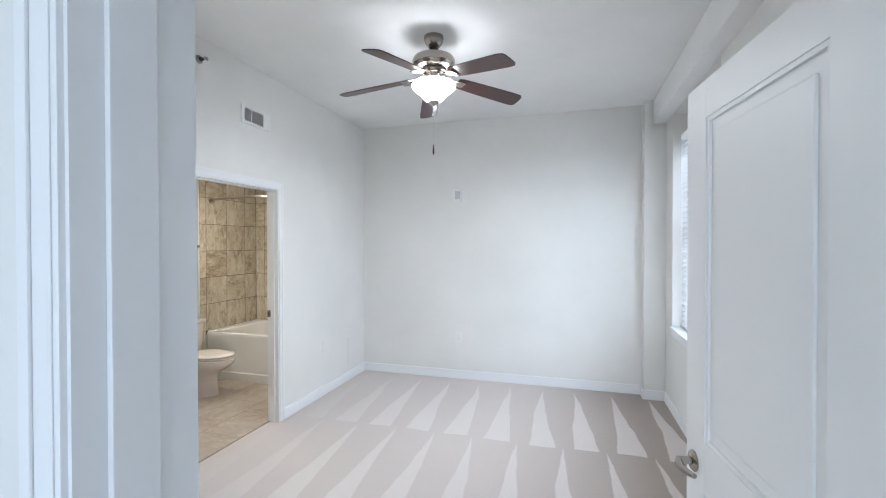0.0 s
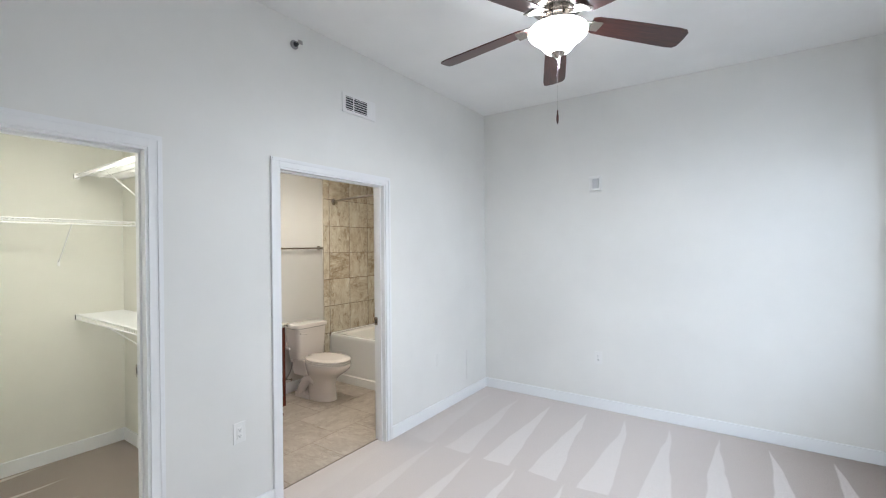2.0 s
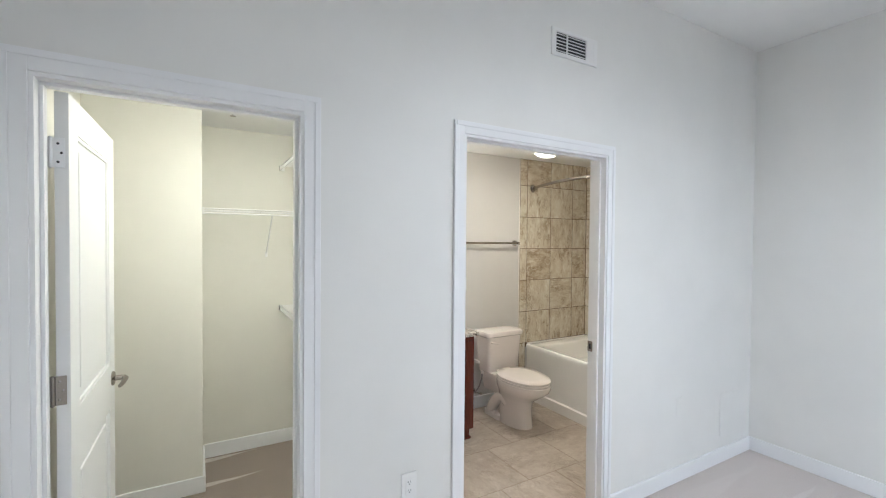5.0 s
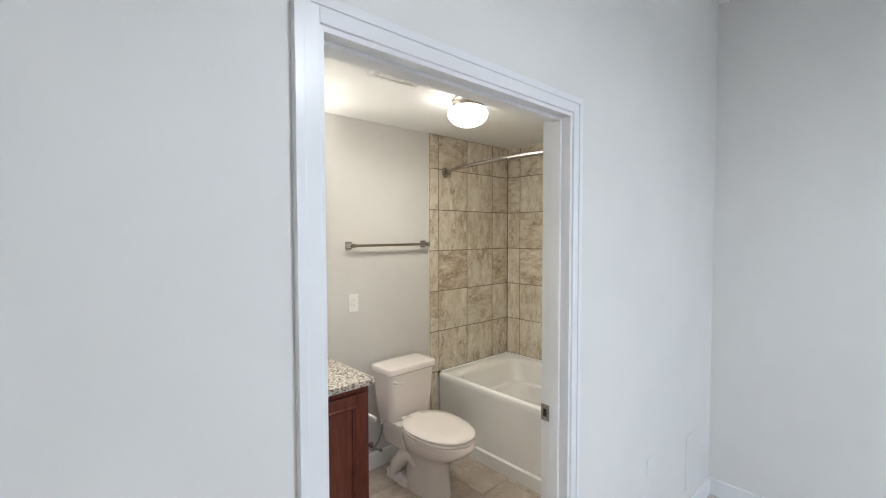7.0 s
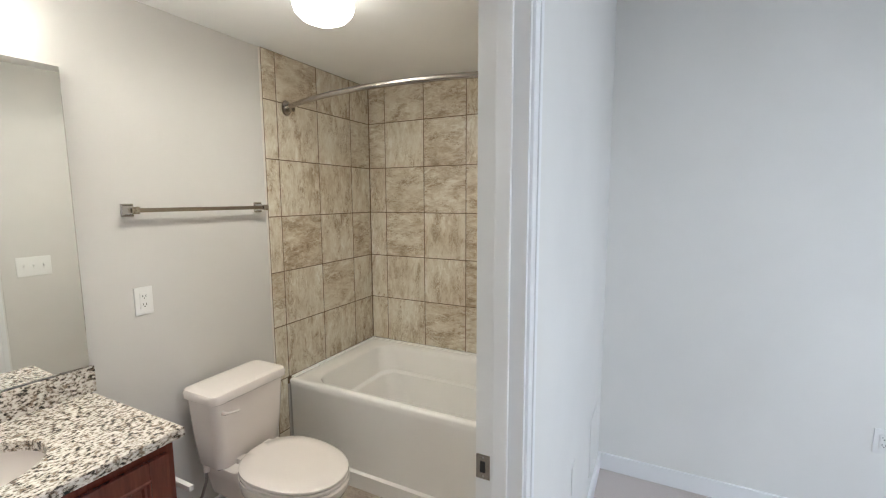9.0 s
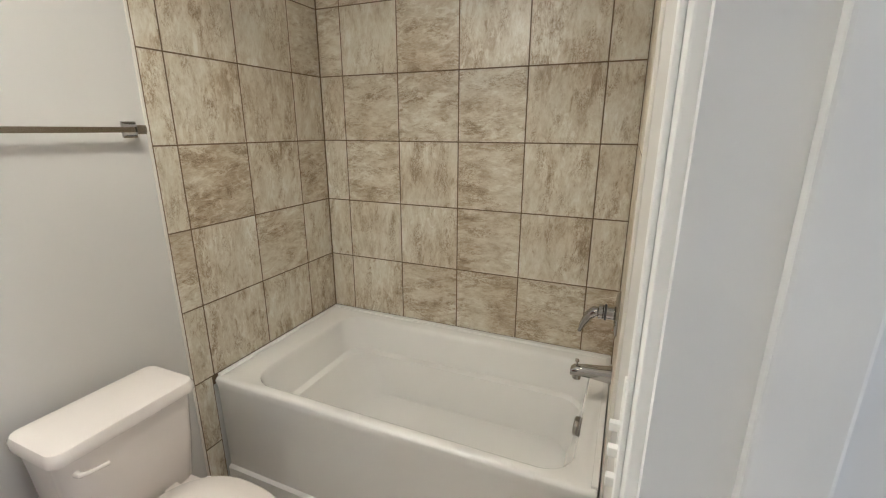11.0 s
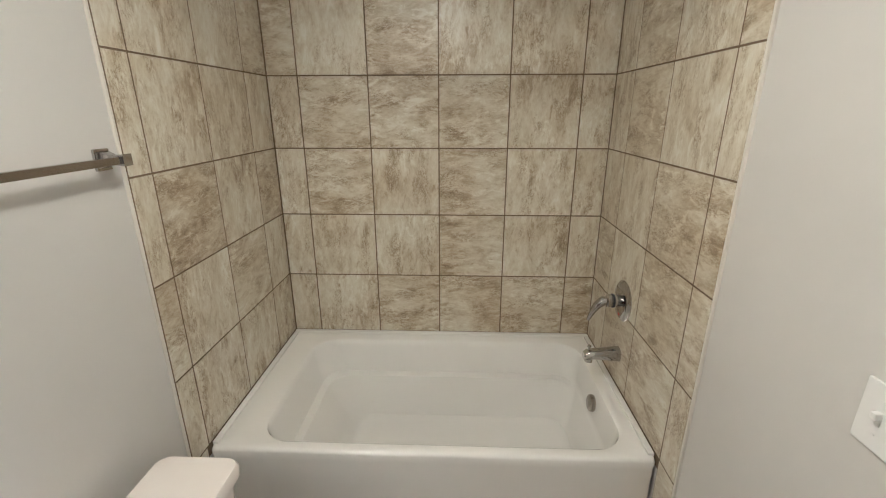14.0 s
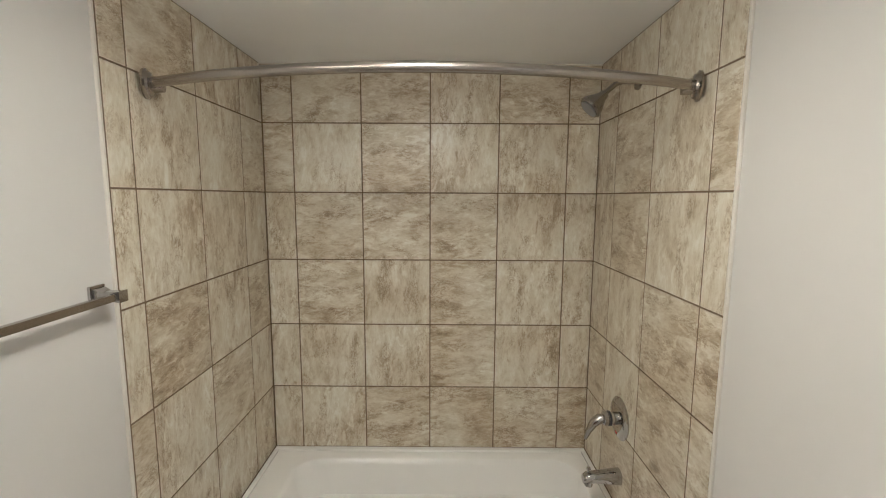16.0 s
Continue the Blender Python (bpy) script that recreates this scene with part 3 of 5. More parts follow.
blind = thing("window_blind", (1.05, (WY0 + WY1) / 2, WZ0), "white horizontal slat blind lowered over the window", "blind", in_world=True)
part("head_rail", boxes((1.025, 1.075, WY0 + 0.012, WY1 - 0.012, WZ1 - 0.045, WZ1), bevel=0.003), VINYL, blind)
part("bottom_rail", boxes((1.028, 1.072, WY0 + 0.015, WY1 - 0.015, WZ0 + 0.006, WZ0 + 0.024), bevel=0.004), VINYL, blind)
sb = bmesh.new()
L = WY1 - WY0 - 0.03
prof = [(-0.024, -0.0022), (-0.012, 0.0012), (0.0, 0.0022), (0.012, 0.0012), (0.024, -0.0022)]
loft(sb, [[(px, yy, pz + 0.0008) for px, pz in prof] + [(px, yy, pz - 0.0008) for px, pz in reversed(prof)] for yy in (-L / 2, L / 2)])
slat_mesh = mesh_of("slat", sb, VINYL)
z = WZ0 + 0.045
while z < WZ1 - 0.055:
    s = new("slat", slat_mesh)
    s.parent = blind
    s.matrix_parent_inverse = blind.matrix_basis.inverted()
    s.matrix_basis = pose(1.05, (WY0 + WY1) / 2, z, 0, -33 if z > wz_mid else -40, 0)
    z += 0.0435
for y in (WY0 + 0.15, (WY0 + WY1) / 2, WY1 - 0.15):
    part("ladder_cord", tube([(1.027, y, WZ0 + 0.02), (1.027, y, WZ1 - 0.04)], 0.0011, 6), VINYL, blind)
    part("ladder_cord", tube([(1.073, y, WZ0 + 0.02), (1.073, y, WZ1 - 0.04)], 0.0011, 6), VINYL, blind)
wand = part("tilt_wand", tube([(1.018, WY1 - 0.07, WZ1 - 0.05), (1.016, WY1 - 0.07, 1.62), (1.016, WY1 - 0.07, 1.58)], [0.003, 0.003, 0.005], 8), VINYL, blind)
part("pull_cord", tube([(1.02, WY1 - 0.10, WZ1 - 0.05), (1.018, WY1 - 0.10, 1.50)], 0.0014, 6), VINYL, blind)
part("cord_tassel", lathe([(0.002, 1.50), (0.006, 1.495), (0.008, 1.46), (0.003, 1.458)], 12, None, 1.018, WY1 - 0.10), VINYL, blind, "", True)

# ---- ceiling fan ----
FX, FY = -0.835, 2.76
fan = thing("ceiling_fan", (FX, FY, CZ), "five-blade brushed nickel ceiling fan with dark walnut blades, lit", "ceiling fan")
part("canopy", lathe([(0.02, 0.0), (0.066, -0.001), (0.068, -0.016), (0.060, -0.044), (0.045, -0.066), (0.034, -0.076), (0.014, -0.078)], 40), NICKEL, fan, "brushed nickel canopy", True)
part("canopy_collar", lathe([(0.012, -0.076), (0.030, -0.078), (0.026, -0.092), (0.012, -0.095)], 28), DARK, fan, "black rubber collar", True)
part("down_rod", tube([(0, 0, -0.08), (0, 0, -0.14)], 0.0125, 16), NICKEL, fan, "", True)
part("motor_housing", lathe([(0.02, -0.112), (0.05, -0.116), (0.062, -0.124), (0.105, -0.132), (0.136, -0.148), (0.146, -0.170), (0.144, -0.196), (0.133, -0.206), (0.126, -0.218), (0.10, -0.226), (0.03, -0.229)], 48), NICKEL, fan, "brushed nickel motor housing", True)
part("flywheel", lathe([(0.03, -0.227), (0.085, -0.229), (0.088, -0.246), (0.03, -0.248)], 36), NICKEL, fan, "", True)
part("switch_cup", lathe([(0.02, -0.246), (0.056, -0.248), (0.060, -0.260), (0.058, -0.288), (0.066, -0.293), (0.068, -0.302), (0.02, -0.304)], 36), NICKEL, fan, "", True)
part("light_fitter", lathe([(0.05, -0.300), (0.082, -0.302), (0.084, -0.314), (0.05, -0.316)], 36), NICKEL, fan, "", True)
part("glass_bowl", lathe([(0.07, -0.312), (0.122, -0.314), (0.140, -0.320), (0.149, -0.332), (0.146, -0.348), (0.128, -0.366), (0.104, -0.384), (0.084, -0.402), (0.071, -0.420), (0.060, -0.432), (0.042, -0.438), (0.004, -0.440)], 56), FAN_GLASS, fan, "glowing frosted white glass bowl", True)
part("finial", lathe([(0.004, -0.436), (0.036, -0.438), (0.038, -0.444), (0.030, -0.451), (0.020, -0.455), (0.014, -0.465), (0.004, -0.470)], 24), NICKEL, fan, "", True)
for k in range(5):
    a = 39.7 + 72 * k
    sag = 8.5 if k == 4 else 6.8    # one blade hangs a little lower than the rest
    arm_m = pose(0, 0, -0.268, 0, 0, a) @ pose(0, 0, 0, 0, sag, 0)
    arm = bmesh.new()
    tube([(0.06, 0.0, 0.018), (0.10, 0.0, 0.012), (0.14, 0.012, 0.0), (0.185, 0.032, -0.004)], [0.010, 0.009, 0.007, 0.006], 10, arm)
    tube([(0.06, 0.0, 0.018), (0.10, 0.0, 0.012), (0.14, -0.012, 0.0), (0.185, -0.032, -0.004)], [0.010, 0.009, 0.007, 0.006], 10, arm)
    box(arm, 0.172, 0.225, -0.046, 0.046, -0.011, -0.006, bevel=0.002)
    am = part("blade_arm", arm, NICKEL, fan, "brushed nickel blade arm", True)
    am.matrix_basis = arm_m
    bl = bmesh.new()
    outline = [(0.175, -0.045), (0.20, -0.056), (0.30, -0.062), (0.45, -0.067), (0.62, -0.071), (0.662, -0.066), (0.677, -0.050), (0.681, 0.0), (0.677, 0.050), (0.662, 0.066), (0.62, 0.071), (0.45, 0.067), (0.30, 0.062), (0.20, 0.056), (0.175, 0.045)]
    loft(bl, [[(px, py, zz) for px, py in outline] for zz in (-0.003, 0.003)])
    b = part("blade", bl, WALNUT, fan, "dark walnut-stained blade")
    b.matrix_basis = arm_m @ pose(0, 0, 0, -12, 0, 0)
part("pull_chain", tube([(0.0, -0.012, -0.468), (0.0, -0.012, -0.735)], 0.0003, 6), HOSE, fan)
part("chain_fob", lathe([(0.001, -0.735), (0.004, -0.738), (0.0035, -0.752), (0.006, -0.768), (0.0065, -0.788), (0.003, -0.806), (0.001, -0.808)], 12, None, 0, -0.012), WALNUT, fan, "turned wood pull", True)
part("pull_chain", tube([(0.03, -0.05, -0.30), (0.018, -0.03, -0.46), (0.018, -0.03, -0.53)], 0.0007, 6), HOSE, fan)

# ---- wall fittings ----


def wall_m(x, y, z, facing):
    """Pose on a wall: local x to the right as seen, z up, -y out of the wall."""
    return pose(x, y, z, 0, 0, {"north": 0, "west": 90, "east": -90}[facing])


def outlet(m, label, group="wall outlets", w=0.07, h=0.115, sockets=True):
    e = thing("wall_outlet", m, label, "outlet", group)
    part("cover_plate", boxes((-w / 2, w / 2, -0.006, 0, -h / 2, h / 2), bevel=0.002), PLASTIC, e)
    part("insert", boxes((-0.0165, 0.0165, -0.0085, -0.005, -0.034, 0.034), bevel=0.001), PLASTIC, e)
    if sockets:
        for s in (-1, 1):
            so = part("socket", boxes((-0.014, 0.014, -0.0095, -0.008, s * 0.017 - 0.012, s * 0.017 + 0.012), bevel=0.0005), PLASTIC, e)
            for dx in (-0.006, 0.006):
                part("slot", boxes((dx - 0.0011, dx + 0.0011, -0.0099, -0.0093, s * 0.017 - 0.001, s * 0.017 + 0.007)), SLOT, so)
            part("ground_hole", boxes((-0.0022, 0.0022, -0.0099, -0.0093, s * 0.017 - 0.008, s * 0.017 - 0.004)), SLOT, so)
    return e


outlet(wall_m(W, 1.915, 0.505, "west"), "white duplex outlet on the bedroom wall between doorways")
outlet(wall_m(-1.165, N, 0.475, "north"), "white duplex outlet low on the plain bedroom wall")
outlet(wall_m(E, 2.45, 0.45, "east"), "white duplex outlet under the window wall")
outlet(wall_m(BW, 3.218, 1.152, "west"), "white duplex outlet above the vanity counter")


def blank_plate(m, w, h, label):
    e = thing("blank_cover", m, label, "cover plate")
    part("cover_plate", boxes((-w / 2, w / 2, -0.004, 0, -h / 2, h / 2), bevel=0.0015), WALL, e)
    for s in (-1, 1):
        part("screw", lathe([(0.003, 0), (0.002, 0.001)], 8), PLASTIC, e).matrix_basis = pose(0, -0.004, s * (h / 2 - 0.012), 90)
    return e


blank_plate(wall_m(W, 4.46, 0.33, "west"), 0.27, 0.30, "flush painted access panel low on the wall")
blank_plate(wall_m(W, 3.842, 0.487, "west"), 0.07, 0.115, "painted blank cover plate on the wall")

alarm = thing("alarm_strobe", wall_m(-1.180, N, 2.103, "north"), "white wall-mounted fire alarm strobe", "alarm")
part("back_plate", boxes((-0.062, 0.062, -0.008, 0, -0.075, 0.075), bevel=0.003), PLASTIC, alarm)
part("body", boxes((-0.055, 0.055, -0.032, -0.008, -0.066, 0.066), bevel=0.006), PLASTIC, alarm)
part("strobe_lens", boxes((-0.018, 0.040, -0.046, -0.032, -0.045, 0.045), bevel=0.006), mat("lens_grey", (0.62, 0.62, 0.63), 0.15), alarm, "clear grey strobe lens")

VY, VZ, VW, VH = 2.855, 2.556, 0.33, 0.14
vent = thing("air_register", wall_m(W, VY, VZ, "west"), "white wall air register with dark horizontal louvres", "air vent")
part("frame", boxes((-VW / 2, -VW / 2 + 0.03, -0.008, 0, -VH / 2, VH / 2), (VW / 2 - 0.03, VW / 2, -0.008, 0, -VH / 2, VH / 2), (-VW / 2 + 0.03, VW / 2 - 0.03, -0.008, 0, VH / 2 - 0.02, VH / 2), (-VW / 2 + 0.03, VW / 2 - 0.03, -0.008, 0, -VH / 2, -VH / 2 + 0.02)), PLASTIC, vent)
# Near-black sheet stands in for the shaded duct between the slats.
part("backing", boxes((-VW / 2 + 0.03, VW / 2 - 0.03, -0.0015, 0, -VH / 2 + 0.02, VH / 2 - 0.02)), DARK, vent, "near-black sheet for the shade behind the louvres")
for k in range(6):
    zz = -VH / 2 + 0.028 + k * 0.0168
    part("slat", boxes((-VW / 2 + 0.03, VW / 2 - 0.085, -0.0052, -0.002, zz - 0.0014, zz + 0.0024)), PLASTIC, vent)
part("divider", boxes((-0.06, -0.054, -0.0078, -0.001, -VH / 2 + 0.02, VH / 2 - 0.02)), PLASTIC, vent)
part("damper_strip", boxes((VW / 2 - 0.085, VW / 2 - 0.03, -0.007, -0.0015, -VH / 2 + 0.02, VH / 2 - 0.02)), PLASTIC, vent)

spr = thing("sprinkler", wall_m(W, 2.30, 2.80, "west") @ pose(0, 0, 0, 90, 0, 0), "chrome sidewall fire sprinkler with dark core", "sprinkler", "sprinklers")
part("escutcheon", lathe([(0.008, 0.0), (0.028, 0.001), (0.028, 0.005), (0.020, 0.014), (0.010, 0.016)], 28), HOSE, spr, "", True)
part("body", tube([(0, 0, 0.012), (0, 0, 0.034)], [0.016, 0.012], 14), DARK, spr, "", True)
part("frame_arm", tube([(0.010, 0, 0.03), (0.013, 0, 0.048), (0.004, 0, 0.062)], 0.0025, 8), CHROME, spr)
part("frame_arm", tube([(-0.010, 0, 0.03), (-0.013, 0, 0.048), (-0.004, 0, 0.062)], 0.0025, 8), CHROME, spr)
part("deflector", boxes((-0.016, 0.016, -0.014, 0.010, 0.062, 0.0645), bevel=0.0008), CHROME, spr)
spr2 = thing("sprinkler", pose(-3.62, 1.33, KZ, 180), "white and chrome pendent sprinkler on the closet ceiling", "sprinkler", "sprinklers")
part("escutcheon", lathe([(0.008, 0.0), (0.036, 0.001), (0.034, 0.005), (0.020, 0.010)], 28), PLASTIC, spr2, "", True)
part("body", tube([(0, 0, 0.008), (0, 0, 0.03)], [0.011, 0.009], 14), CHROME, spr2, "", True)
part("deflector", lathe([(0.003, 0.042), (0.016, 0.044), (0.016, 0.046), (0.003, 0.047)], 20), CHROME, spr2, "", True)
part("frame_arm", tube([(0.009, 0, 0.026), (0.011, 0, 0.036), (0.003, 0, 0.043)], 0.002, 8), CHROME, spr2)
part("frame_arm", tube([(-0.009, 0, 0.026), (-0.011, 0, 0.036), (-0.003, 0, 0.043)], 0.002, 8), CHROME, spr2)

# ---- closet wire shelves ----


def wire_shelf(m, length, depth, label, braces, step=0.026):
    """A coated wire shelf: local x along the wall, y out from it."""
    e = thing("wire_shelf", m, label, "shelf", "closet wire shelves")
    for y, z, r in ((0.004, 0, 0.0036), (depth * 0.5, -0.003, 0.0034), (depth, 0, 0.0048), (depth + 0.002, -0.03, 0.0048)):
        part("rail_wire", tube([(0, y, z), (length, y, z)], r, 8), WIREW, e)
    n = int(length / step)
    vs, fs = [], []
    r = 0.0016
    for i in range(n + 1):
        x = i * length / n
        pts = [(0.0, 0.0035), (depth, 0.0035), (depth + 0.0035, -0.03)]
        for (ya, za), (yb, zb) in zip(pts, pts[1:]):
            b0 = len(vs)
            o = (0, r) if ya != depth else (r, 0)
            for (y, zz) in ((ya, za), (yb, zb)):
                vs += [(x - r, y - o[0], zz - o[1]), (x + r, y - o[0], zz - o[1]), (x + r, y + o[0], zz + o[1]), (x - r, y + o[0], zz + o[1])]
            for k in range(4):
                fs.append((b0 + k, b0 + (k + 1) % 4, b0 + 4 + (k + 1) % 4, b0 + 4 + k))
    me = bpy.data.meshes.new("wire_grid")
    me.from_pydata(vs, [], fs)
    me.materials.append(WIREW)
    c = new("wire_grid", me)
    c.parent = e
    tagged(c, kind="stuff")
    for x in braces:
        part("brace", tube([(x, depth - 0.002, -0.028), (x, 0.006, -depth * 0.95)], 0.0045, 8), WIREW, e, "diagonal support brace")
        part("brace_foot", boxes((x - 0.008, x + 0.008, 0, 0.008, -depth * 0.95 - 0.03, -depth * 0.95 + 0.01), bevel=0.002), WIREW, e)
    for x in (0.006, length - 0.006):
        part("end_bracket", boxes((x - 0.006, x + 0.006, depth - 0.025, depth + 0.008, -0.036, 0.008), bevel=0.002), WIREW, e)
    return e


kn = KN - 0.012
wire_shelf(pose(KW, kn - 0.001, 1.735, 0, 0, -90), kn - 1.168 - 0.002, 0.31, "white wire shelf across the back of the closet", [0.40])
wire_shelf(pose(-2.62, kn, 2.09, 0, 0, 180), 1.53, 0.30, "high white wire shelf on braces along the closet side", [0.35, 0.95])
wire_shelf(pose(-2.62, kn, 1.04, 0, 0, 180), 1.53, 0.30, "low white wire shelf on braces along the closet side", [0.35, 0.95])
for zz in (2.09, 1.04):
    cap = thing("shelf_clip", (KW, kn - 0.30, zz - 0.015), "small dark end clip of a wire shelf on the wall", "clip", "shelf clips")
    part("clip_body", boxes((0, 0.012, -0.012, 0.012, -0.018, 0.018), bevel=0.002), BLACKF if zz < 2 else CHROME, cap)

# ---- bathtub ----
TX0, TX1, TY0, TY1, TZ = -3.986, -2.479, 3.95, 4.778, 0.535
cx, cy = (TX0 + TX1) / 2, (TY0 + TY1) / 2
hx, hy = (TX1 - TX0) / 2, (TY1 - TY0) / 2
tub = thing("bathtub", (cx, cy, 0), "glossy white alcove bathtub with a plain front apron", "bathtub", in_world=True)
rings = [rrect(cx, cy, hx, hy, 0.006, 0.0), rrect(cx, cy, hx, hy, 0.006, 0.085), rrect(cx, cy + 0.007, hx, hy - 0.007, 0.006, 0.095), rrect(cx, cy + 0.004, hx, hy - 0.004, 0.008, TZ - 0.05), rrect(cx, cy, hx, hy, 0.010, TZ - 0.014), rrect(cx, cy + 0.002, hx - 0.002, hy - 0.002, 0.014, TZ - 0.004), rrect(cx, cy + 0.005, hx - 0.006, hy - 0.006, 0.016, TZ)]
bx0, bx1, by0, by1 = TX0 + 0.145, TX1 - 0.078, TY0 + 0.052, TY1 - 0.085


def basin(dx0, dx1, dy0, dy1, r, z):
    a, b, c, d = bx0 + dx0, bx1 - dx1, by0 + dy0, by1 - dy1
    return rrect((a + b) / 2, (c + d) / 2, (b - a) / 2, (d - c) / 2, r, z)


rings += [basin(-0.012, -0.012, -0.012, -0.012, 0.11, TZ - 0.001), basin(-0.003, -0.003, -0.003, -0.003, 0.105, TZ - 0.007), basin(0.004, 0.002, 0.004, 0.004, 0.10, TZ - 0.03), basin(0.03, 0.012, 0.018, 0.018, 0.10, TZ - 0.13), basin(0.045, 0.016, 0.024, 0.022, 0.10, TZ - 0.165), basin(0.075, 0.02, 0.045, 0.05, 0.10, TZ - 0.175), basin(0.17, 0.045, 0.075, 0.075, 0.10, TZ - 0.33), basin(0.20, 0.06, 0.09, 0.09, 0.09, TZ - 0.375), basin(0.23, 0.09, 0.12, 0.12, 0.07, TZ - 0.388)]
part("shell", loft(bmesh.new(), rings), ACRYL, tub, "", True)
part("wall_flange", boxes((TX0, TX1, TY1 - 0.026, TY1, TZ - 0.004, TZ + 0.009), (TX0, TX0 + 0.02, TY0 + 0.02, TY1 - 0.026, TZ - 0.004, TZ + 0.009), (TX1 - 0.02, TX1, TY0 + 0.02, TY1 - 0.026, TZ - 0.004, TZ + 0.009), bevel=0.002), ACRYL, tub, "", True)
ov = part("overflow_plate", lathe([(0.004, 0.0), (0.034, 0.0), (0.036, 0.005), (0.034, 0.017), (0.028, 0.021), (0.004, 0.022)], 32), NICKEL, tub, "brushed nickel overflow cover", True)
ov.matrix_parent_inverse = Matrix.Identity(4)
ov.matrix_basis = tub.matrix_basis.inverted() @ pose(bx1 - 0.008, 4.340, 0.456, 0, -86, 0)
dr = part("drain", lathe([(0.004, 0.0), (0.034, 0.001), (0.034, 0.004), (0.018, 0.009), (0.004, 0.010)], 28), CHROME, tub, "", True)
dr.matrix_parent_inverse = Matrix.Identity(4)
dr.matrix_basis = tub.matrix_basis.inverted() @ pose(bx1 - 0.24, 4.24, TZ - 0.389)

# ---- shower fittings ----
XT = -2.475
valve = thing("shower_valve", pose(XT, 4.396, 0.905, 0, -90, 0), "chrome single-lever shower valve on the tile", "shower valve")
part("escutcheon", lathe([(0.01, 0.0), (0.082, 0.0), (0.083, 0.004), (0.072, 0.012), (0.035, 0.016), (0.01, 0.017)], 48), CHROME, valve, "round chrome plate", True)
part("stem", lathe([(0.01, 0.014), (0.024, 0.015), (0.024, 0.050), (0.027, 0.053), (0.027, 0.066), (0.012, 0.072), (0.002, 0.073)], 32), CHROME, valve, "", True)
part("gasket", lathe([(0.0238, 0.040), (0.0285, 0.041), (0.0285, 0.047), (0.0238, 0.048)], 32), DARK, valve, "", True)
part("lever", tube([(0.0, 0.0, 0.060), (-0.004, 0.004, 0.080), (-0.026, 0.010, 0.100), (-0.060, 0.014, 0.116), (-0.095, 0.016, 0.128)], [0.016, 0.020, 0.017, 0.012, 0.007], 16), CHROME, valve, "chrome lever", True)
part("hot_mark", boxes((-0.062, -0.054, -0.008, 0.006, 0.0125, 0.0145)), RED, valve, "small red hot mark")
spout = thing("tub_spout", pose(XT, 4.375, 0.675, 0, -90, 0), "chrome tub spout with diverter knob", "tub spout")
sp_rings = []
for zz, hx2, hy2, dx in ((0.0, 0.030, 0.030, 0.0), (0.012, 0.029, 0.029, 0.0), (0.05, 0.025, 0.026, -0.001), (0.10, 0.021, 0.023, -0.003), (0.130, 0.020, 0.022, -0.007), (0.142, 0.015, 0.018, -0.012)):
    sp_rings.append(oval(dx, 0, hx2, hy2, zz, 28, 2.6))
part("body", loft(bmesh.new(), sp_rings), CHROME, spout, "", True)
part("outlet", tube([(-0.012, 0, 0.118), (-0.038, 0, 0.120)], [0.017, 0.016], 20), CHROME, spout, "", True)
part("diverter_knob", tube([(0.012, 0, 0.122), (0.026, 0, 0.122), (0.029, 0, 0.122), (0.037, 0, 0.122)], [0.004, 0.004, 0.008, 0.007], 14), CHROME, spout, "", True)
shead = thing("overhead_shower", (XT, 4.40, 2.175), "brushed nickel shower head on a bent arm", "shower head")
part("flange", lathe([(0.008, 0), (0.030, 0.001), (0.028, 0.008), (0.012, 0.012)], 28), NICKEL, shead, "", True).matrix_basis = pose(0, 0, 0, 0, -90, 0)
part("arm", tube([(0, 0, 0), (-0.06, 0, 0.0), (-0.085, 0, -0.010), (-0.125, 0, -0.045)], 0.0095, 14), NICKEL, shead, "", True)
hd = part("head", lathe([(0.010, 0.0), (0.016, -0.004), (0.018, -0.018), (0.026, -0.034), (0.042, -0.062), (0.044, -0.074), (0.040, -0.080), (0.004, -0.081)], 36), NICKEL, shead, "bell-shaped head", True)
hd.matrix_basis = pose(-0.118, 0, -0.040, 0, 46, 0)
nz = part("face", lathe([(0.003, -0.0805), (0.035, -0.0812), (0.034, -0.084), (0.003, -0.0845)], 32), mat("nozzle_grey", (0.25, 0.24, 0.23), 0.4), shead, "grey nozzle face", True)
nz.matrix_basis = hd.matrix_basis
rod = thing("shower_rod", (TX0, 4.02, 2.065), "curved brushed nickel shower curtain rod", "shower rod", in_world=True)
RY, RZ, BOW = 4.02, 2.065, 0.165
xa, xb = -3.988, XT
pts = []
for i in range(29):
    u = i / 28
    pts.append((xa + (xb - xa) * u, RY - BOW * (1 - (2 * u - 1) ** 2), RZ))
part("bar", tube(pts, 0.0135, 16), NICKEL, rod, "", True)
for x, s in ((xa, 1), (xb, -1)):
    fl = part("end_flange", lathe([(0.008, 0.0), (0.040, 0.0), (0.041, 0.006), (0.034, 0.010), (0.032, 0.016), (0.022, 0.020), (0.020, 0.045), (0.010, 0.046)], 36), NICKEL, rod, "stepped round wall flange", True)
    fl.matrix_parent_inverse = Matrix.Identity(4)
    fl.matrix_basis = rod.matrix_basis.inverted() @ pose(x, RY, RZ, 0, s * 90, 0) @ pose(0, 0, 0, -s * 16 if s > 0 else -16, 0, 0)

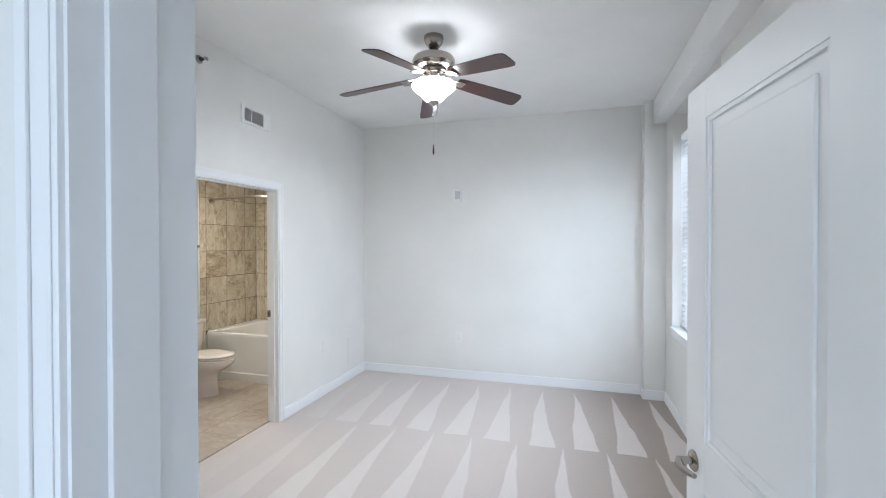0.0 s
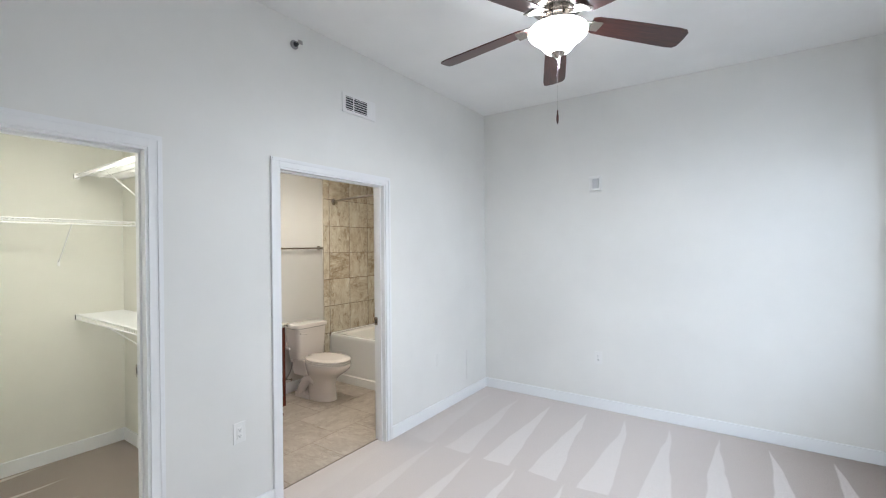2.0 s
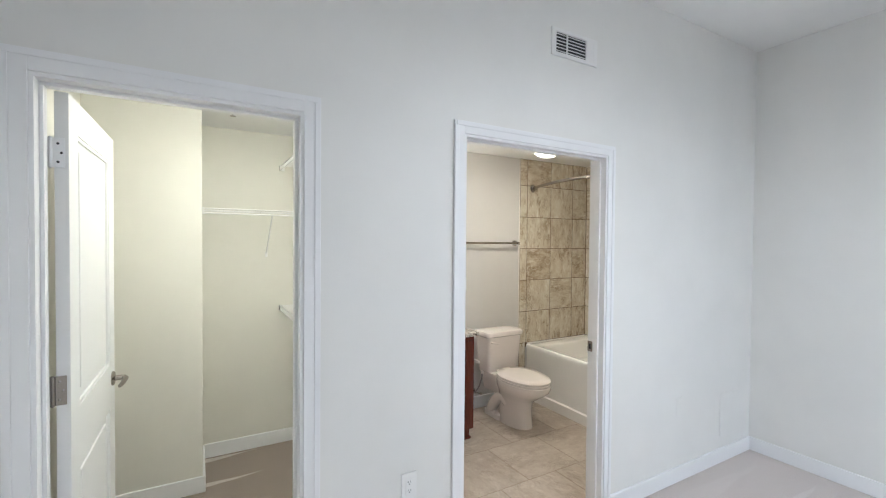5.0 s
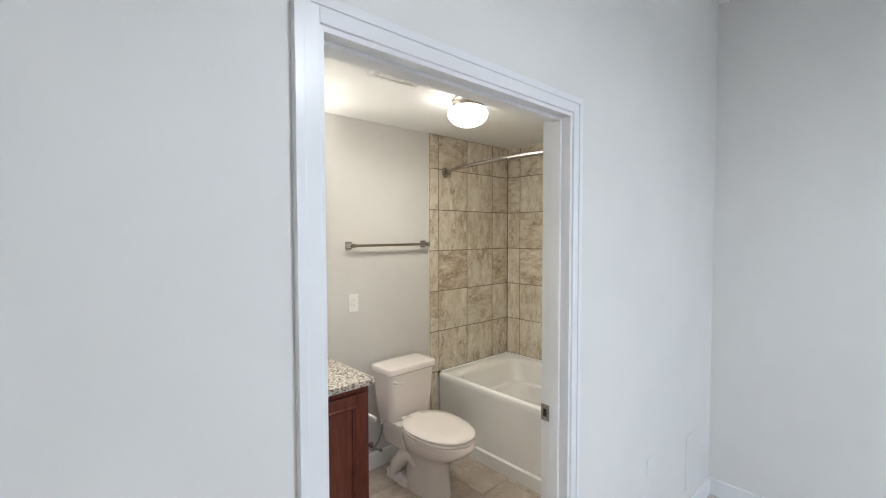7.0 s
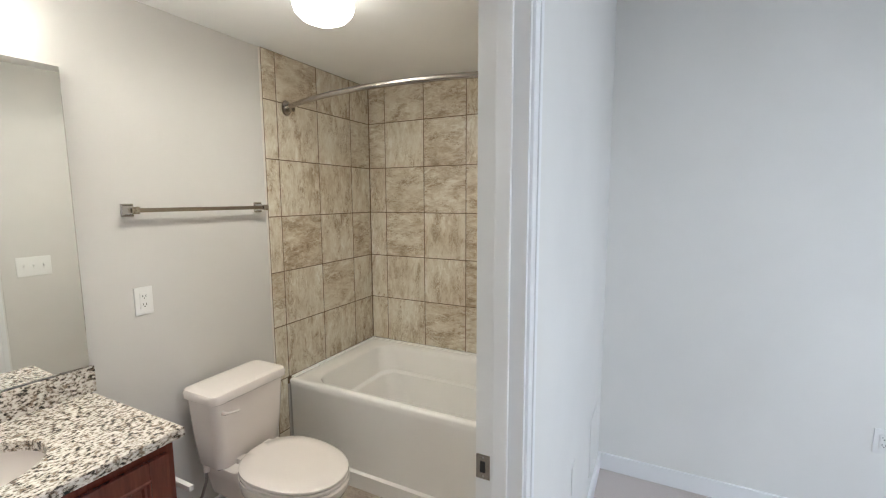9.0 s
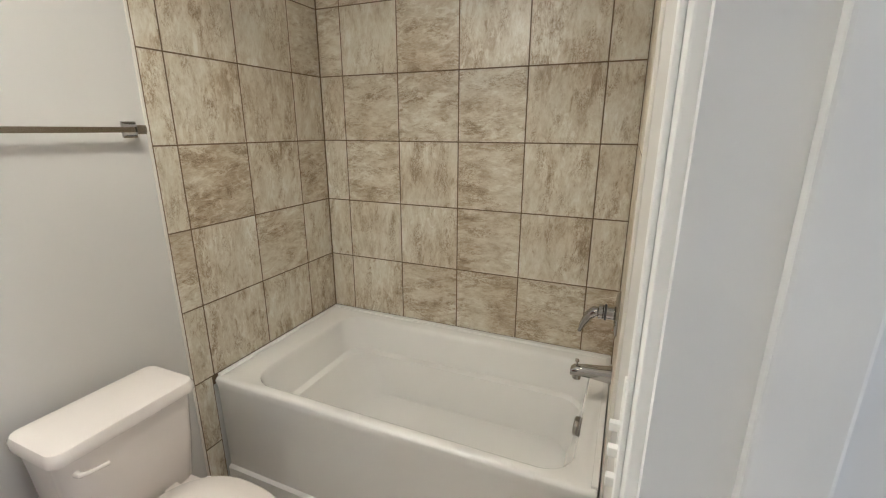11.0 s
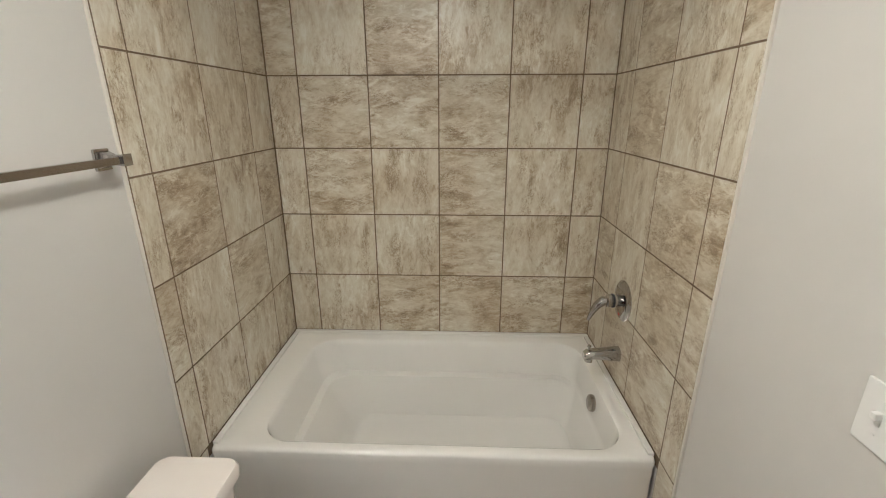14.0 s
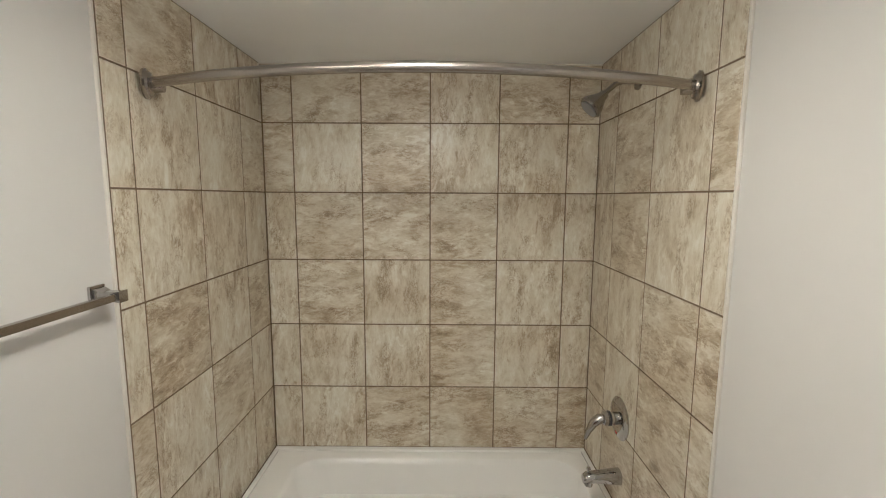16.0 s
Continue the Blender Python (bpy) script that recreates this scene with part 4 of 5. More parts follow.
# ---- towel bar ----
bar = thing("towel_bar", (BW, 3.495, 1.524), "square-post chrome towel bar on the bathroom wall", "towel bar")
for y in (-0.31, 0.31):
    bm = boxes((0, 0.008, y - 0.023, y + 0.023, -0.026, 0.026), bevel=0.003)
    loft(bm, [[(x, y + sy * h, sz * h) for sy, sz in ((-1, -1), (1, -1), (1, 1), (-1, 1))] for x, h in ((0.008, 0.020), (0.03, 0.012), (0.052, 0.012), (0.068, 0.014))])
    part("post", bm, CHROME, bar, "chrome post")
part("rail", boxes((0.049, 0.063, -0.33, 0.33, -0.0085, 0.0085), bevel=0.001), NICKEL, bar, "flat nickel rail")

# ---- toilet ----
TYC = 3.50
toilet = thing("toilet", (-3.62, TYC, 0), "white two-piece toilet with its lid closed", "toilet", in_world=True)


def egg(cx0, front, back, half, z, n=40, power=2.15):
    """A toilet-bowl outline: long towards +x."""
    out = []
    for k in range(n):
        a = 2 * math.pi * k / n
        c, s = math.cos(a), math.sin(a)
        ex = (front if c > 0 else back) * math.copysign(abs(c) ** (2 / power), c)
        out.append((cx0 + ex, TYC + half * math.copysign(abs(s) ** (2 / power), s), z))
    return out


foot = [(0.0, -3.60, 0.195, 0.17, 0.112), (0.012, -3.60, 0.195, 0.17, 0.112), (0.05, -3.60, 0.188, 0.165, 0.106), (0.14, -3.60, 0.182, 0.16, 0.102), (0.20, -3.595, 0.186, 0.165, 0.106), (0.24, -3.58, 0.205, 0.175, 0.122), (0.285, -3.55, 0.25, 0.19, 0.152), (0.33, -3.53, 0.29, 0.215, 0.176), (0.36, -3.52, 0.295, 0.225, 0.182), (0.380, -3.52, 0.296, 0.226, 0.183), (0.386, -3.52, 0.290, 0.22, 0.178)]
part("bowl", loft(bmesh.new(), [egg(c, f, b, h, zz) for zz, c, f, b, h in foot]), PORC, toilet, "white porcelain bowl and pedestal", True)
part("trapway", tube([(-3.82, TYC - 0.085, 0.045), (-3.76, TYC - 0.092, 0.13), (-3.70, TYC - 0.09, 0.19), (-3.64, TYC - 0.085, 0.21), (-3.60, TYC - 0.080, 0.16)], [0.045, 0.05, 0.05, 0.042, 0.030], 16), PORC, toilet, "", True)
part("rear_deck", loft(bmesh.new(), [rrect(-3.80, TYC, 0.135, 0.105, 0.04, 0.22), rrect(-3.80, TYC, 0.14, 0.13, 0.045, 0.33), rrect(-3.80, TYC, 0.142, 0.15, 0.05, 0.385), rrect(-3.80, TYC, 0.14, 0.148, 0.05, 0.395)]), PORC, toilet, "", True)
part("base_foot", loft(bmesh.new(), [rrect(-3.775, TYC, 0.115, 0.122, 0.03, 0.0), rrect(-3.775, TYC, 0.115, 0.122, 0.03, 0.04), rrect(-3.775, TYC, 0.10, 0.10, 0.03, 0.055)]), PORC, toilet, "", True)
part("bolt_cap", lathe([(0.013, 0.04), (0.013, 0.058), (0.008, 0.066), (0.001, 0.068)], 16, None, -3.74, TYC - 0.108), PORC, toilet, "", True)
part("seat", loft(bmesh.new(), [egg(-3.525, 0.293, 0.21, 0.181, 0.388), egg(-3.525, 0.297, 0.21, 0.185, 0.392), egg(-3.525, 0.297, 0.21, 0.185, 0.401), egg(-3.525, 0.293, 0.208, 0.181, 0.405)]), PORC, toilet, "white plastic seat ring", True)
part("lid", loft(bmesh.new(), [egg(-3.525, 0.292, 0.21, 0.181, 0.408), egg(-3.525, 0.296, 0.212, 0.185, 0.412), egg(-3.525, 0.295, 0.212, 0.184, 0.421), egg(-3.525, 0.285, 0.205, 0.174, 0.428), egg(-3.525, 0.20, 0.15, 0.12, 0.431)]), PORC, toilet, "closed white plastic lid", True)
for s in (-1, 1):
    part("seat_hinge", boxes((-3.755, -3.715, TYC + s * 0.07 - 0.022, TYC + s * 0.07 + 0.022, 0.386, 0.420), bevel=0.008), PORC, toilet, "", True)
tc = -3.832
part("tank", loft(bmesh.new(), [rrect(tc, TYC, 0.075, 0.154, 0.04, 0.385), rrect(tc, TYC, 0.088, 0.168, 0.045, 0.40), rrect(tc, TYC, 0.098, 0.179, 0.04, 0.55), rrect(tc, TYC, 0.102, 0.188, 0.035, 0.705)]), PORC, toilet, "white porcelain tank", True)
part("tank_lid", loft(bmesh.new(), [rrect(tc + 0.002, TYC, 0.104, 0.192, 0.035, 0.703), rrect(tc + 0.002, TYC, 0.113, 0.200, 0.035, 0.710), rrect(tc + 0.002, TYC, 0.114, 0.201, 0.035, 0.735), rrect(tc + 0.002, TYC, 0.108, 0.195, 0.032, 0.746), rrect(tc + 0.002, TYC, 0.08, 0.166, 0.03, 0.750)]), PORC, toilet, "white porcelain tank lid", True)
fh = part("flush_lever", tube([(-3.732, TYC - 0.150, 0.662), (-3.718, TYC - 0.150, 0.662), (-3.713, TYC - 0.138, 0.660), (-3.713, TYC - 0.115, 0.655), (-3.714, TYC - 0.085, 0.650)], [0.010, 0.008, 0.006, 0.0055, 0.006], 12), PORC, toilet, "small white flush lever", True)
sup = thing("water_supply", (BW, 3.33, 0.17), "braided supply hose and stop valve under the tank", "supply line", in_world=True)
part("hose", tube([(-3.86, 3.345, 0.385), (-3.86, 3.34, 0.32), (-3.875, 3.325, 0.25), (-3.89, 3.30, 0.20), (-3.91, 3.285, 0.185), (-3.935, 3.30, 0.175)], 0.0065, 10), HOSE, sup, "grey braided hose", True)
part("hose_nut", lathe([(0.008, 0.36), (0.014, 0.362), (0.014, 0.39), (0.008, 0.392)], 12, None, -3.86, 3.345), PORC, sup, "", True)
part("stop_valve", tube([(BW + T, 3.33, 0.17), (-3.95, 3.33, 0.17), (-3.93, 3.32, 0.172), (-3.925, 3.30, 0.175)], [0.008, 0.010, 0.011, 0.008], 12), CHROME, sup, "", True)
part("valve_knob", tube([(-3.93, 3.33, 0.17), (-3.90, 3.345, 0.17), (-3.885, 3.352, 0.17)], [0.006, 0.006, 0.014], 12), CHROME, sup, "", True)
part("wall_plate", lathe([(0.008, 0), (0.026, 0.001), (0.022, 0.007), (0.008, 0.008)], 20), CHROME, sup, "", True).matrix_basis = pose(BW + T, 3.33, 0.17, 0, 90, 0)

# ---- vanity ----
VY0, VY1, VX0, VX1, VT = 2.085, 2.985, BW, -3.462, 0.818
van = thing("vanity_cabinet", ((VX0 + VX1) / 2, (VY0 + VY1) / 2, 0), "dark cherry-stained vanity cabinet with framed doors", "cabinet", in_world=True)
part("side_panel", boxes((VX0, VX1 - 0.018, VY0, VY0 + 0.016, 0.10, VT)), CHERRY, van)
part("side_panel", boxes((VX0, VX1 - 0.018, VY1 - 0.016, VY1, 0.10, VT)), CHERRY, van)
part("cabinet_floor", boxes((VX0, VX1 - 0.018, VY0 + 0.016, VY1 - 0.016, 0.10, 0.118)), CHERRY, van)
part("toe_kick", boxes((VX0, VX1 - 0.055, VY0, VY1 - 0.002, 0, 0.10)), CHERRY, van)
part("base_moulding", boxes((VX1 - 0.06, VX1 - 0.045, VY0, VY1 + 0.008, 0, 0.018), (VX0, VX1 - 0.06, VY1 - 0.002, VY1 + 0.008, 0, 0.018), bevel=0.003), CHERRY, van)
fr = [(VY0, VY0 + 0.04), (VY1 - 0.04, VY1), ((VY0 + VY1) / 2 - 0.03, (VY0 + VY1) / 2 + 0.03)]
for a, b in fr:
    part("face_stile", boxes((VX1 - 0.018, VX1, a, b, 0.10, VT), bevel=0.001), CHERRY, van)
for a, b in ((fr[0][1], fr[2][0]), (fr[2][1], fr[1][0])):
    part("face_rail", boxes((VX1 - 0.018, VX1 - 0.0005, a, b, VT - 0.05, VT)), CHERRY, van)
    part("face_rail", boxes((VX1 - 0.018, VX1 - 0.0005, a, b, 0.10, 0.15)), CHERRY, van)
for a, b, kx in ((fr[0][1] - 0.014, fr[2][0] + 0.014, 1), (fr[2][1] - 0.014, fr[1][0] + 0.014, -1)):
    z0, z1 = 0.14, VT - 0.035
    x0, x1 = VX1 + 0.001, VX1 + 0.021
    fw = 0.058
    d = part("door", boxes((x0, x1 - 0.014, a + fw - 0.005, b - fw + 0.005, z0 + fw - 0.005, z1 - fw + 0.005)), CHERRY, van, "framed cabinet door with a flat panel")
    for q in ((a, a + fw, z0, z1), (b - fw, b, z0, z1)):
        part("stile", boxes((x0, x1, q[0], q[1], q[2], q[3]), bevel=0.003), CHERRY, d)
    for q in ((a + fw, b - fw, z0, z0 + fw), (a + fw, b - fw, z1 - fw, z1)):
        part("rail", boxes((x0, x1 - 0.0006, q[0], q[1], q[2], q[3]), bevel=0.003), CHERRY, d)
    ins = bmesh.new()
    loft(ins, [[(x1 - hh, a + fw + o, z0 + fw + o), (x1 - hh, b - fw - o, z0 + fw + o), (x1 - hh, b - fw - o, z1 - fw - o), (x1 - hh, a + fw + o, z1 - fw - o)] for hh, o in ((0.002, -0.004), (-0.003, 0.001), (-0.003, 0.006), (0.003, 0.010), (0.005, 0.016), (0.014, 0.020))], cap0=False, cap1=False)
    part("bead", ins, CHERRY, d)
    ky = b - 0.03 if kx > 0 else a + 0.03
    kn_ob = part("knob", lathe([(0.005, 0), (0.006, 0.012), (0.014, 0.018), (0.015, 0.024), (0.008, 0.029), (0.001, 0.030)], 20), NICKEL, d, "round brushed nickel knob", True)
    kn_ob.matrix_basis = pose(x1, ky, z1 - 0.06, 0, 90, 0)
# end panel facing the toilet
part("end_panel", boxes((VX0 + 0.01, VX1 - 0.02, VY1, VY1 + 0.004, 0.10, VT)), CHERRY, van)

CX0, CX1, CY0, CY1, CT = BW, -3.432, 2.075, 3.008, 0.85
SX, SY = -3.715, 2.545
top = thing("granite_countertop", ((CX0 + CX1) / 2, (CY0 + CY1) / 2, VT), "speckled granite vanity top with a backsplash", "countertop", in_world=True)


def rect_ring(z, n=64, ease=0.0):
    out = []
    for k in range(n):
        a = 2 * math.pi * k / n
        c, s = math.cos(a), math.sin(a)
        lx = ((CX1 - ease) - SX) if c > 0 else (SX - CX0)
        ly = ((CY1 - ease) - SY) if s > 0 else (SY - CY0)
        t = min(lx / abs(c) if abs(c) > 1e-9 else 1e9, ly / abs(s) if abs(s) > 1e-9 else 1e9)
        out.append((SX + c * t, SY + s * t, z))
    return out


def hit_corners(ring):
    """Moves the point nearest to each corner of the slab onto it."""
    xs, ys = [p[0] for p in ring], [p[1] for p in ring]
    for cxx in (min(xs), max(xs)):
        for cyy in (min(ys), max(ys)):
            k = min(range(len(ring)), key=lambda i: (ring[i][0] - cxx) ** 2 + (ring[i][1] - cyy) ** 2)
            ring[k] = (cxx, cyy, ring[k][2])
    return ring


part("slab", loft(bmesh.new(), [oval(SX, SY, 0.165, 0.215, VT, 64), oval(SX, SY, 0.165, 0.215, CT - 0.003, 64), oval(SX, SY, 0.168, 0.218, CT, 64), hit_corners(rect_ring(CT, ease=0.004)), hit_corners(rect_ring(CT - 0.004)), hit_corners(rect_ring(VT))], close=True), GRANITE, top)
part("backsplash", boxes((BW, BW + 0.02, CY0, CY1 + 0.012, CT, CT + 0.098), bevel=0.002), GRANITE, top)
sink = thing("sink", (SX, SY, VT), "white undermount oval bathroom sink", "sink", in_world=True)
part("basin", loft(bmesh.new(), [oval(SX, SY, 0.185, 0.235, VT - 0.001, 56), oval(SX, SY, 0.175, 0.225, VT - 0.001, 56), oval(SX, SY, 0.172, 0.222, VT - 0.02, 56), oval(SX, SY, 0.160, 0.208, VT - 0.07, 56), oval(SX, SY, 0.12, 0.155, VT - 0.12, 56), oval(SX, SY, 0.05, 0.06, VT - 0.145, 56)], cap0=False), PORC, sink, "", True)
part("drain", lathe([(0.004, VT - 0.1445), (0.022, VT - 0.144), (0.022, VT - 0.141), (0.012, VT - 0.137), (0.002, VT - 0.136)], 20, None, SX, SY), CHROME, sink, "", True)
fau = thing("faucet", (-3.925, SY, CT), "chrome single-handle bathroom faucet behind the sink", "faucet")
part("base", loft(bmesh.new(), [rrect(0, 0, 0.024, 0.075, 0.022, 0.0), rrect(0, 0, 0.024, 0.075, 0.022, 0.006), rrect(0, 0, 0.016, 0.060, 0.015, 0.012)]), CHROME, fau, "", True)
part("body", lathe([(0.022, 0.008), (0.021, 0.03), (0.024, 0.055), (0.020, 0.075), (0.004, 0.080)], 24), CHROME, fau, "", True)
part("spout", tube([(0.008, 0, 0.040), (0.05, 0, 0.062), (0.09, 0, 0.066), (0.12, 0, 0.055), (0.126, 0, 0.040)], [0.016, 0.014, 0.012, 0.011, 0.010], 16), CHROME, fau, "", True)
part("handle", tube([(0, 0, 0.078), (0.0, 0, 0.092), (0.030, 0.006, 0.108), (0.075, 0.014, 0.122)], [0.016, 0.014, 0.009, 0.006], 14), CHROME, fau, "", True)
mir = thing("mirror", pose(BW + 0.022, 3.004, 0.955, 0, 0, -1.25), "frameless plate mirror above the vanity backsplash", "mirror")
part("glass", boxes((-0.005, 0, -0.905, 0, 0, 1.065), bevel=0.0012), MIRROR, mir)
part("backing", boxes((-0.009, -0.0052, -0.895, -0.008, 0.01, 1.055)), PLASTIC, mir)
# toilet paper holder on the cabinet side
tp = thing("paper_holder", (-3.60, VY1 + 0.004, 0.60), "chrome toilet paper holder on the vanity side", "paper holder")
part("plate", boxes((-0.02, 0.02, 0, 0.008, -0.02, 0.02), bevel=0.002), CHROME, tp)
part("post", boxes((-0.011, 0.011, 0.008, 0.055, -0.011, 0.011), bevel=0.002), CHROME, tp)
part("roller", boxes((-0.011, 0.125, 0.044, 0.060, -0.009, 0.009), bevel=0.002), PLASTIC, tp, "cream roller bar")

# ---- bathroom lamps, vent and switches ----
vl = thing("vanity_light", (BW, SY, 2.135), "three-shade brushed nickel vanity light, lit", "wall lamp")
part("back_plate", loft(bmesh.new(), [[(x, y, z) for y, z, _ in [(p[0], p[1], 0) for p in rrect(0, 0, 0.325 - o, 0.05 - o, 0.045 - o * 0.6, 0)]] for x, o in ((0.0, 0.0), (0.008, 0.0), (0.014, 0.006), (0.022, 0.010))]), NICKEL, vl, "", True)
for y in (-0.22, 0.0, 0.22):
    part("arm", tube([(0.018, y, 0.02), (0.05, y, 0.03), (0.075, y, 0.065), (0.09, y, 0.10), (0.105, y, 0.105), (0.115, y, 0.085), (0.115, y, 0.06)], 0.006, 12), NICKEL, vl, "curved arm", True)
    part("socket_cup", lathe([(0.006, 0.075), (0.014, 0.070), (0.030, 0.050), (0.032, 0.030), (0.018, 0.028)], 24, None, 0.115, y), NICKEL, vl, "", True)
    part("shade", lathe([(0.018, 0.034), (0.030, 0.032), (0.036, 0.012), (0.043, -0.018), (0.054, -0.048), (0.072, -0.072), (0.078, -0.080), (0.070, -0.078), (0.050, -0.05), (0.038, -0.02), (0.02, 0.02)], 36, None, 0.115, y), SHADE_GLASS, vl, "glowing white bell glass shade", True)
kl = thing("ceiling_lamp", (-2.95, 1.42, KZ), "small round flush closet ceiling lamp, lit", "ceiling lamp", "flush ceiling lamps")
part("base", lathe([(0.01, 0.0), (0.080, -0.001), (0.082, -0.02), (0.02, -0.022)], 32), NICKEL, kl, "", True)
part("globe", lathe([(0.07, -0.02), (0.095, -0.035), (0.100, -0.055), (0.085, -0.08), (0.05, -0.095), (0.004, -0.10)], 40), CLOSET_GLASS, kl, "glowing white glass globe", True)
gl = thing("ceiling_lamp", (-3.235, 3.50, BZ), "round flush ceiling lamp with a white glass globe, lit", "ceiling lamp")
part("base", lathe([(0.01, 0.0), (0.090, -0.001), (0.092, -0.012), (0.086, -0.016), (0.088, -0.030), (0.082, -0.046), (0.02, -0.048)], 40), NICKEL, gl, "ribbed nickel base", True)
part("globe", lathe([(0.075, -0.044), (0.095, -0.052), (0.108, -0.070), (0.110, -0.088), (0.102, -0.110), (0.082, -0.130), (0.050, -0.144), (0.004, -0.149)], 48), BATH_GLASS, gl, "glowing white glass globe", True)
ev = thing("exhaust_vent", (-3.13, 3.01, BZ), "white square exhaust fan grille on the bathroom ceiling", "exhaust vent")
part("frame", boxes((-0.14, 0.14, -0.14, -0.115, -0.016, 0), (-0.14, 0.14, 0.115, 0.14, -0.016, 0), (-0.14, -0.115, -0.115, 0.115, -0.016, 0), (0.115, 0.14, -0.115, 0.115, -0.016, 0), bevel=0.004), PLASTIC, ev)
part("backing", boxes((-0.115, 0.115, -0.115, 0.115, -0.004, 0)), mat("vent_shadow", (0.35, 0.34, 0.33), 0.8), ev)
for k in range(14):
    yy = -0.107 + k * 0.0165
    part("slat", boxes((-0.115, 0.115, yy - 0.005, yy + 0.005, -0.013, -0.008)), PLASTIC, ev)


def switch_plate(m, gangs, label):
    e = thing("light_switch", m, label, "switch", "light switches")
    w = 0.07 + 0.046 * (gangs - 1)
    part("cover_plate", boxes((-w / 2, w / 2, -0.006, 0, -0.0575, 0.0575), bevel=0.002), PLASTIC, e)
    for k in range(gangs):
        x = (k - (gangs - 1) / 2) * 0.046
        part("toggle", boxes((x - 0.005, x + 0.005, -0.018, -0.006, 0.000, 0.012), bevel=0.002), PLASTIC, e)
        part("toggle_slot", boxes((x - 0.0055, x + 0.0055, -0.0075, -0.0055, -0.012, 0.012), bevel=0.0004), PLASTIC, e)
        for s in (-1, 1):
            part("screw", lathe([(0.0025, 0), (0.0015, 0.0008)], 8), PLASTIC, e).matrix_basis = pose(x, -0.006, s * 0.03, 90)
    return e


switch_plate(wall_m(WB - 0.003, 3.335, 1.17, "east"), 3, "white three-gang toggle switch beside the bathroom doorway")

# ---- wall and floor tile ----
P = 0.3095
G = 0.0027
ROWS_Z = [0.0, 0.232, 0.541, 0.852, 1.161, 1.470, 1.780, 2.089, BZ]
tile_meshes = {}


def tile_mesh(name, w, h, th, material, ease):
    """One tile lying in local x and z, its face towards -y, with eased edges; alike sizes share it."""
    key = (name, round(w, 3), round(h, 3))
    if key not in tile_meshes:
        a, b = w / 2, h / 2
        vs, fs = [], []
        for y, o in ((0.0, 0.0), (-th + ease, 0.0), (-th, ease)):
            vs += [(-a + o, y, -b + o), (a - o, y, -b + o), (a - o, y, b - o), (-a + o, y, b - o)]
        for k in range(2):
            for i in range(4):
                fs.append((4 * k + i, 4 * k + (i + 1) % 4, 4 * k + 4 + (i + 1) % 4, 4 * k + 4 + i))
        fs.append((8, 9, 10, 11))
        me = bpy.data.meshes.new(name)
        me.from_pydata(vs, [], fs)
        me.materials.append(material)
        tile_meshes[key] = me
    return tile_meshes[key]


def lay(parent, name, m, u0, u1, v0, v1, th, material, ease=0.0012):
    ob = new(name, tile_mesh(name, u1 - u0 - 2 * G, v1 - v0 - 2 * G, th, material, ease))
    ob.parent = parent
    ob.matrix_basis = parent.matrix_basis.inverted() @ m @ pose((u0 + u1) / 2, 0, (v0 + v1) / 2)
    return ob


def surround(name, m, us, extra, label):
    """A tiled stretch of wall: a bed of grout with a tile in each cell."""
    e = thing(name, m, label, "wall tile", kind="structure")
    part("grout_bed", boxes((us[0], us[-1], -0.0088, 0, 0.50, BZ), *[(a, b, -0.0088, 0, 0, 0.50) for a, b in extra]), GROUT, e)
    for u0, u1 in zip(us, us[1:]):
        for k in range(2, len(ROWS_Z) - 1):
            lay(e, "tile", m, u0, u1, ROWS_Z[k], ROWS_Z[k + 1], 0.010, TILE)
    for a, b in extra:
        for k in (0, 1):
            lay(e, "tile", m, a, b, ROWS_Z[k], ROWS_Z[k + 1], 0.010, TILE)
    return e


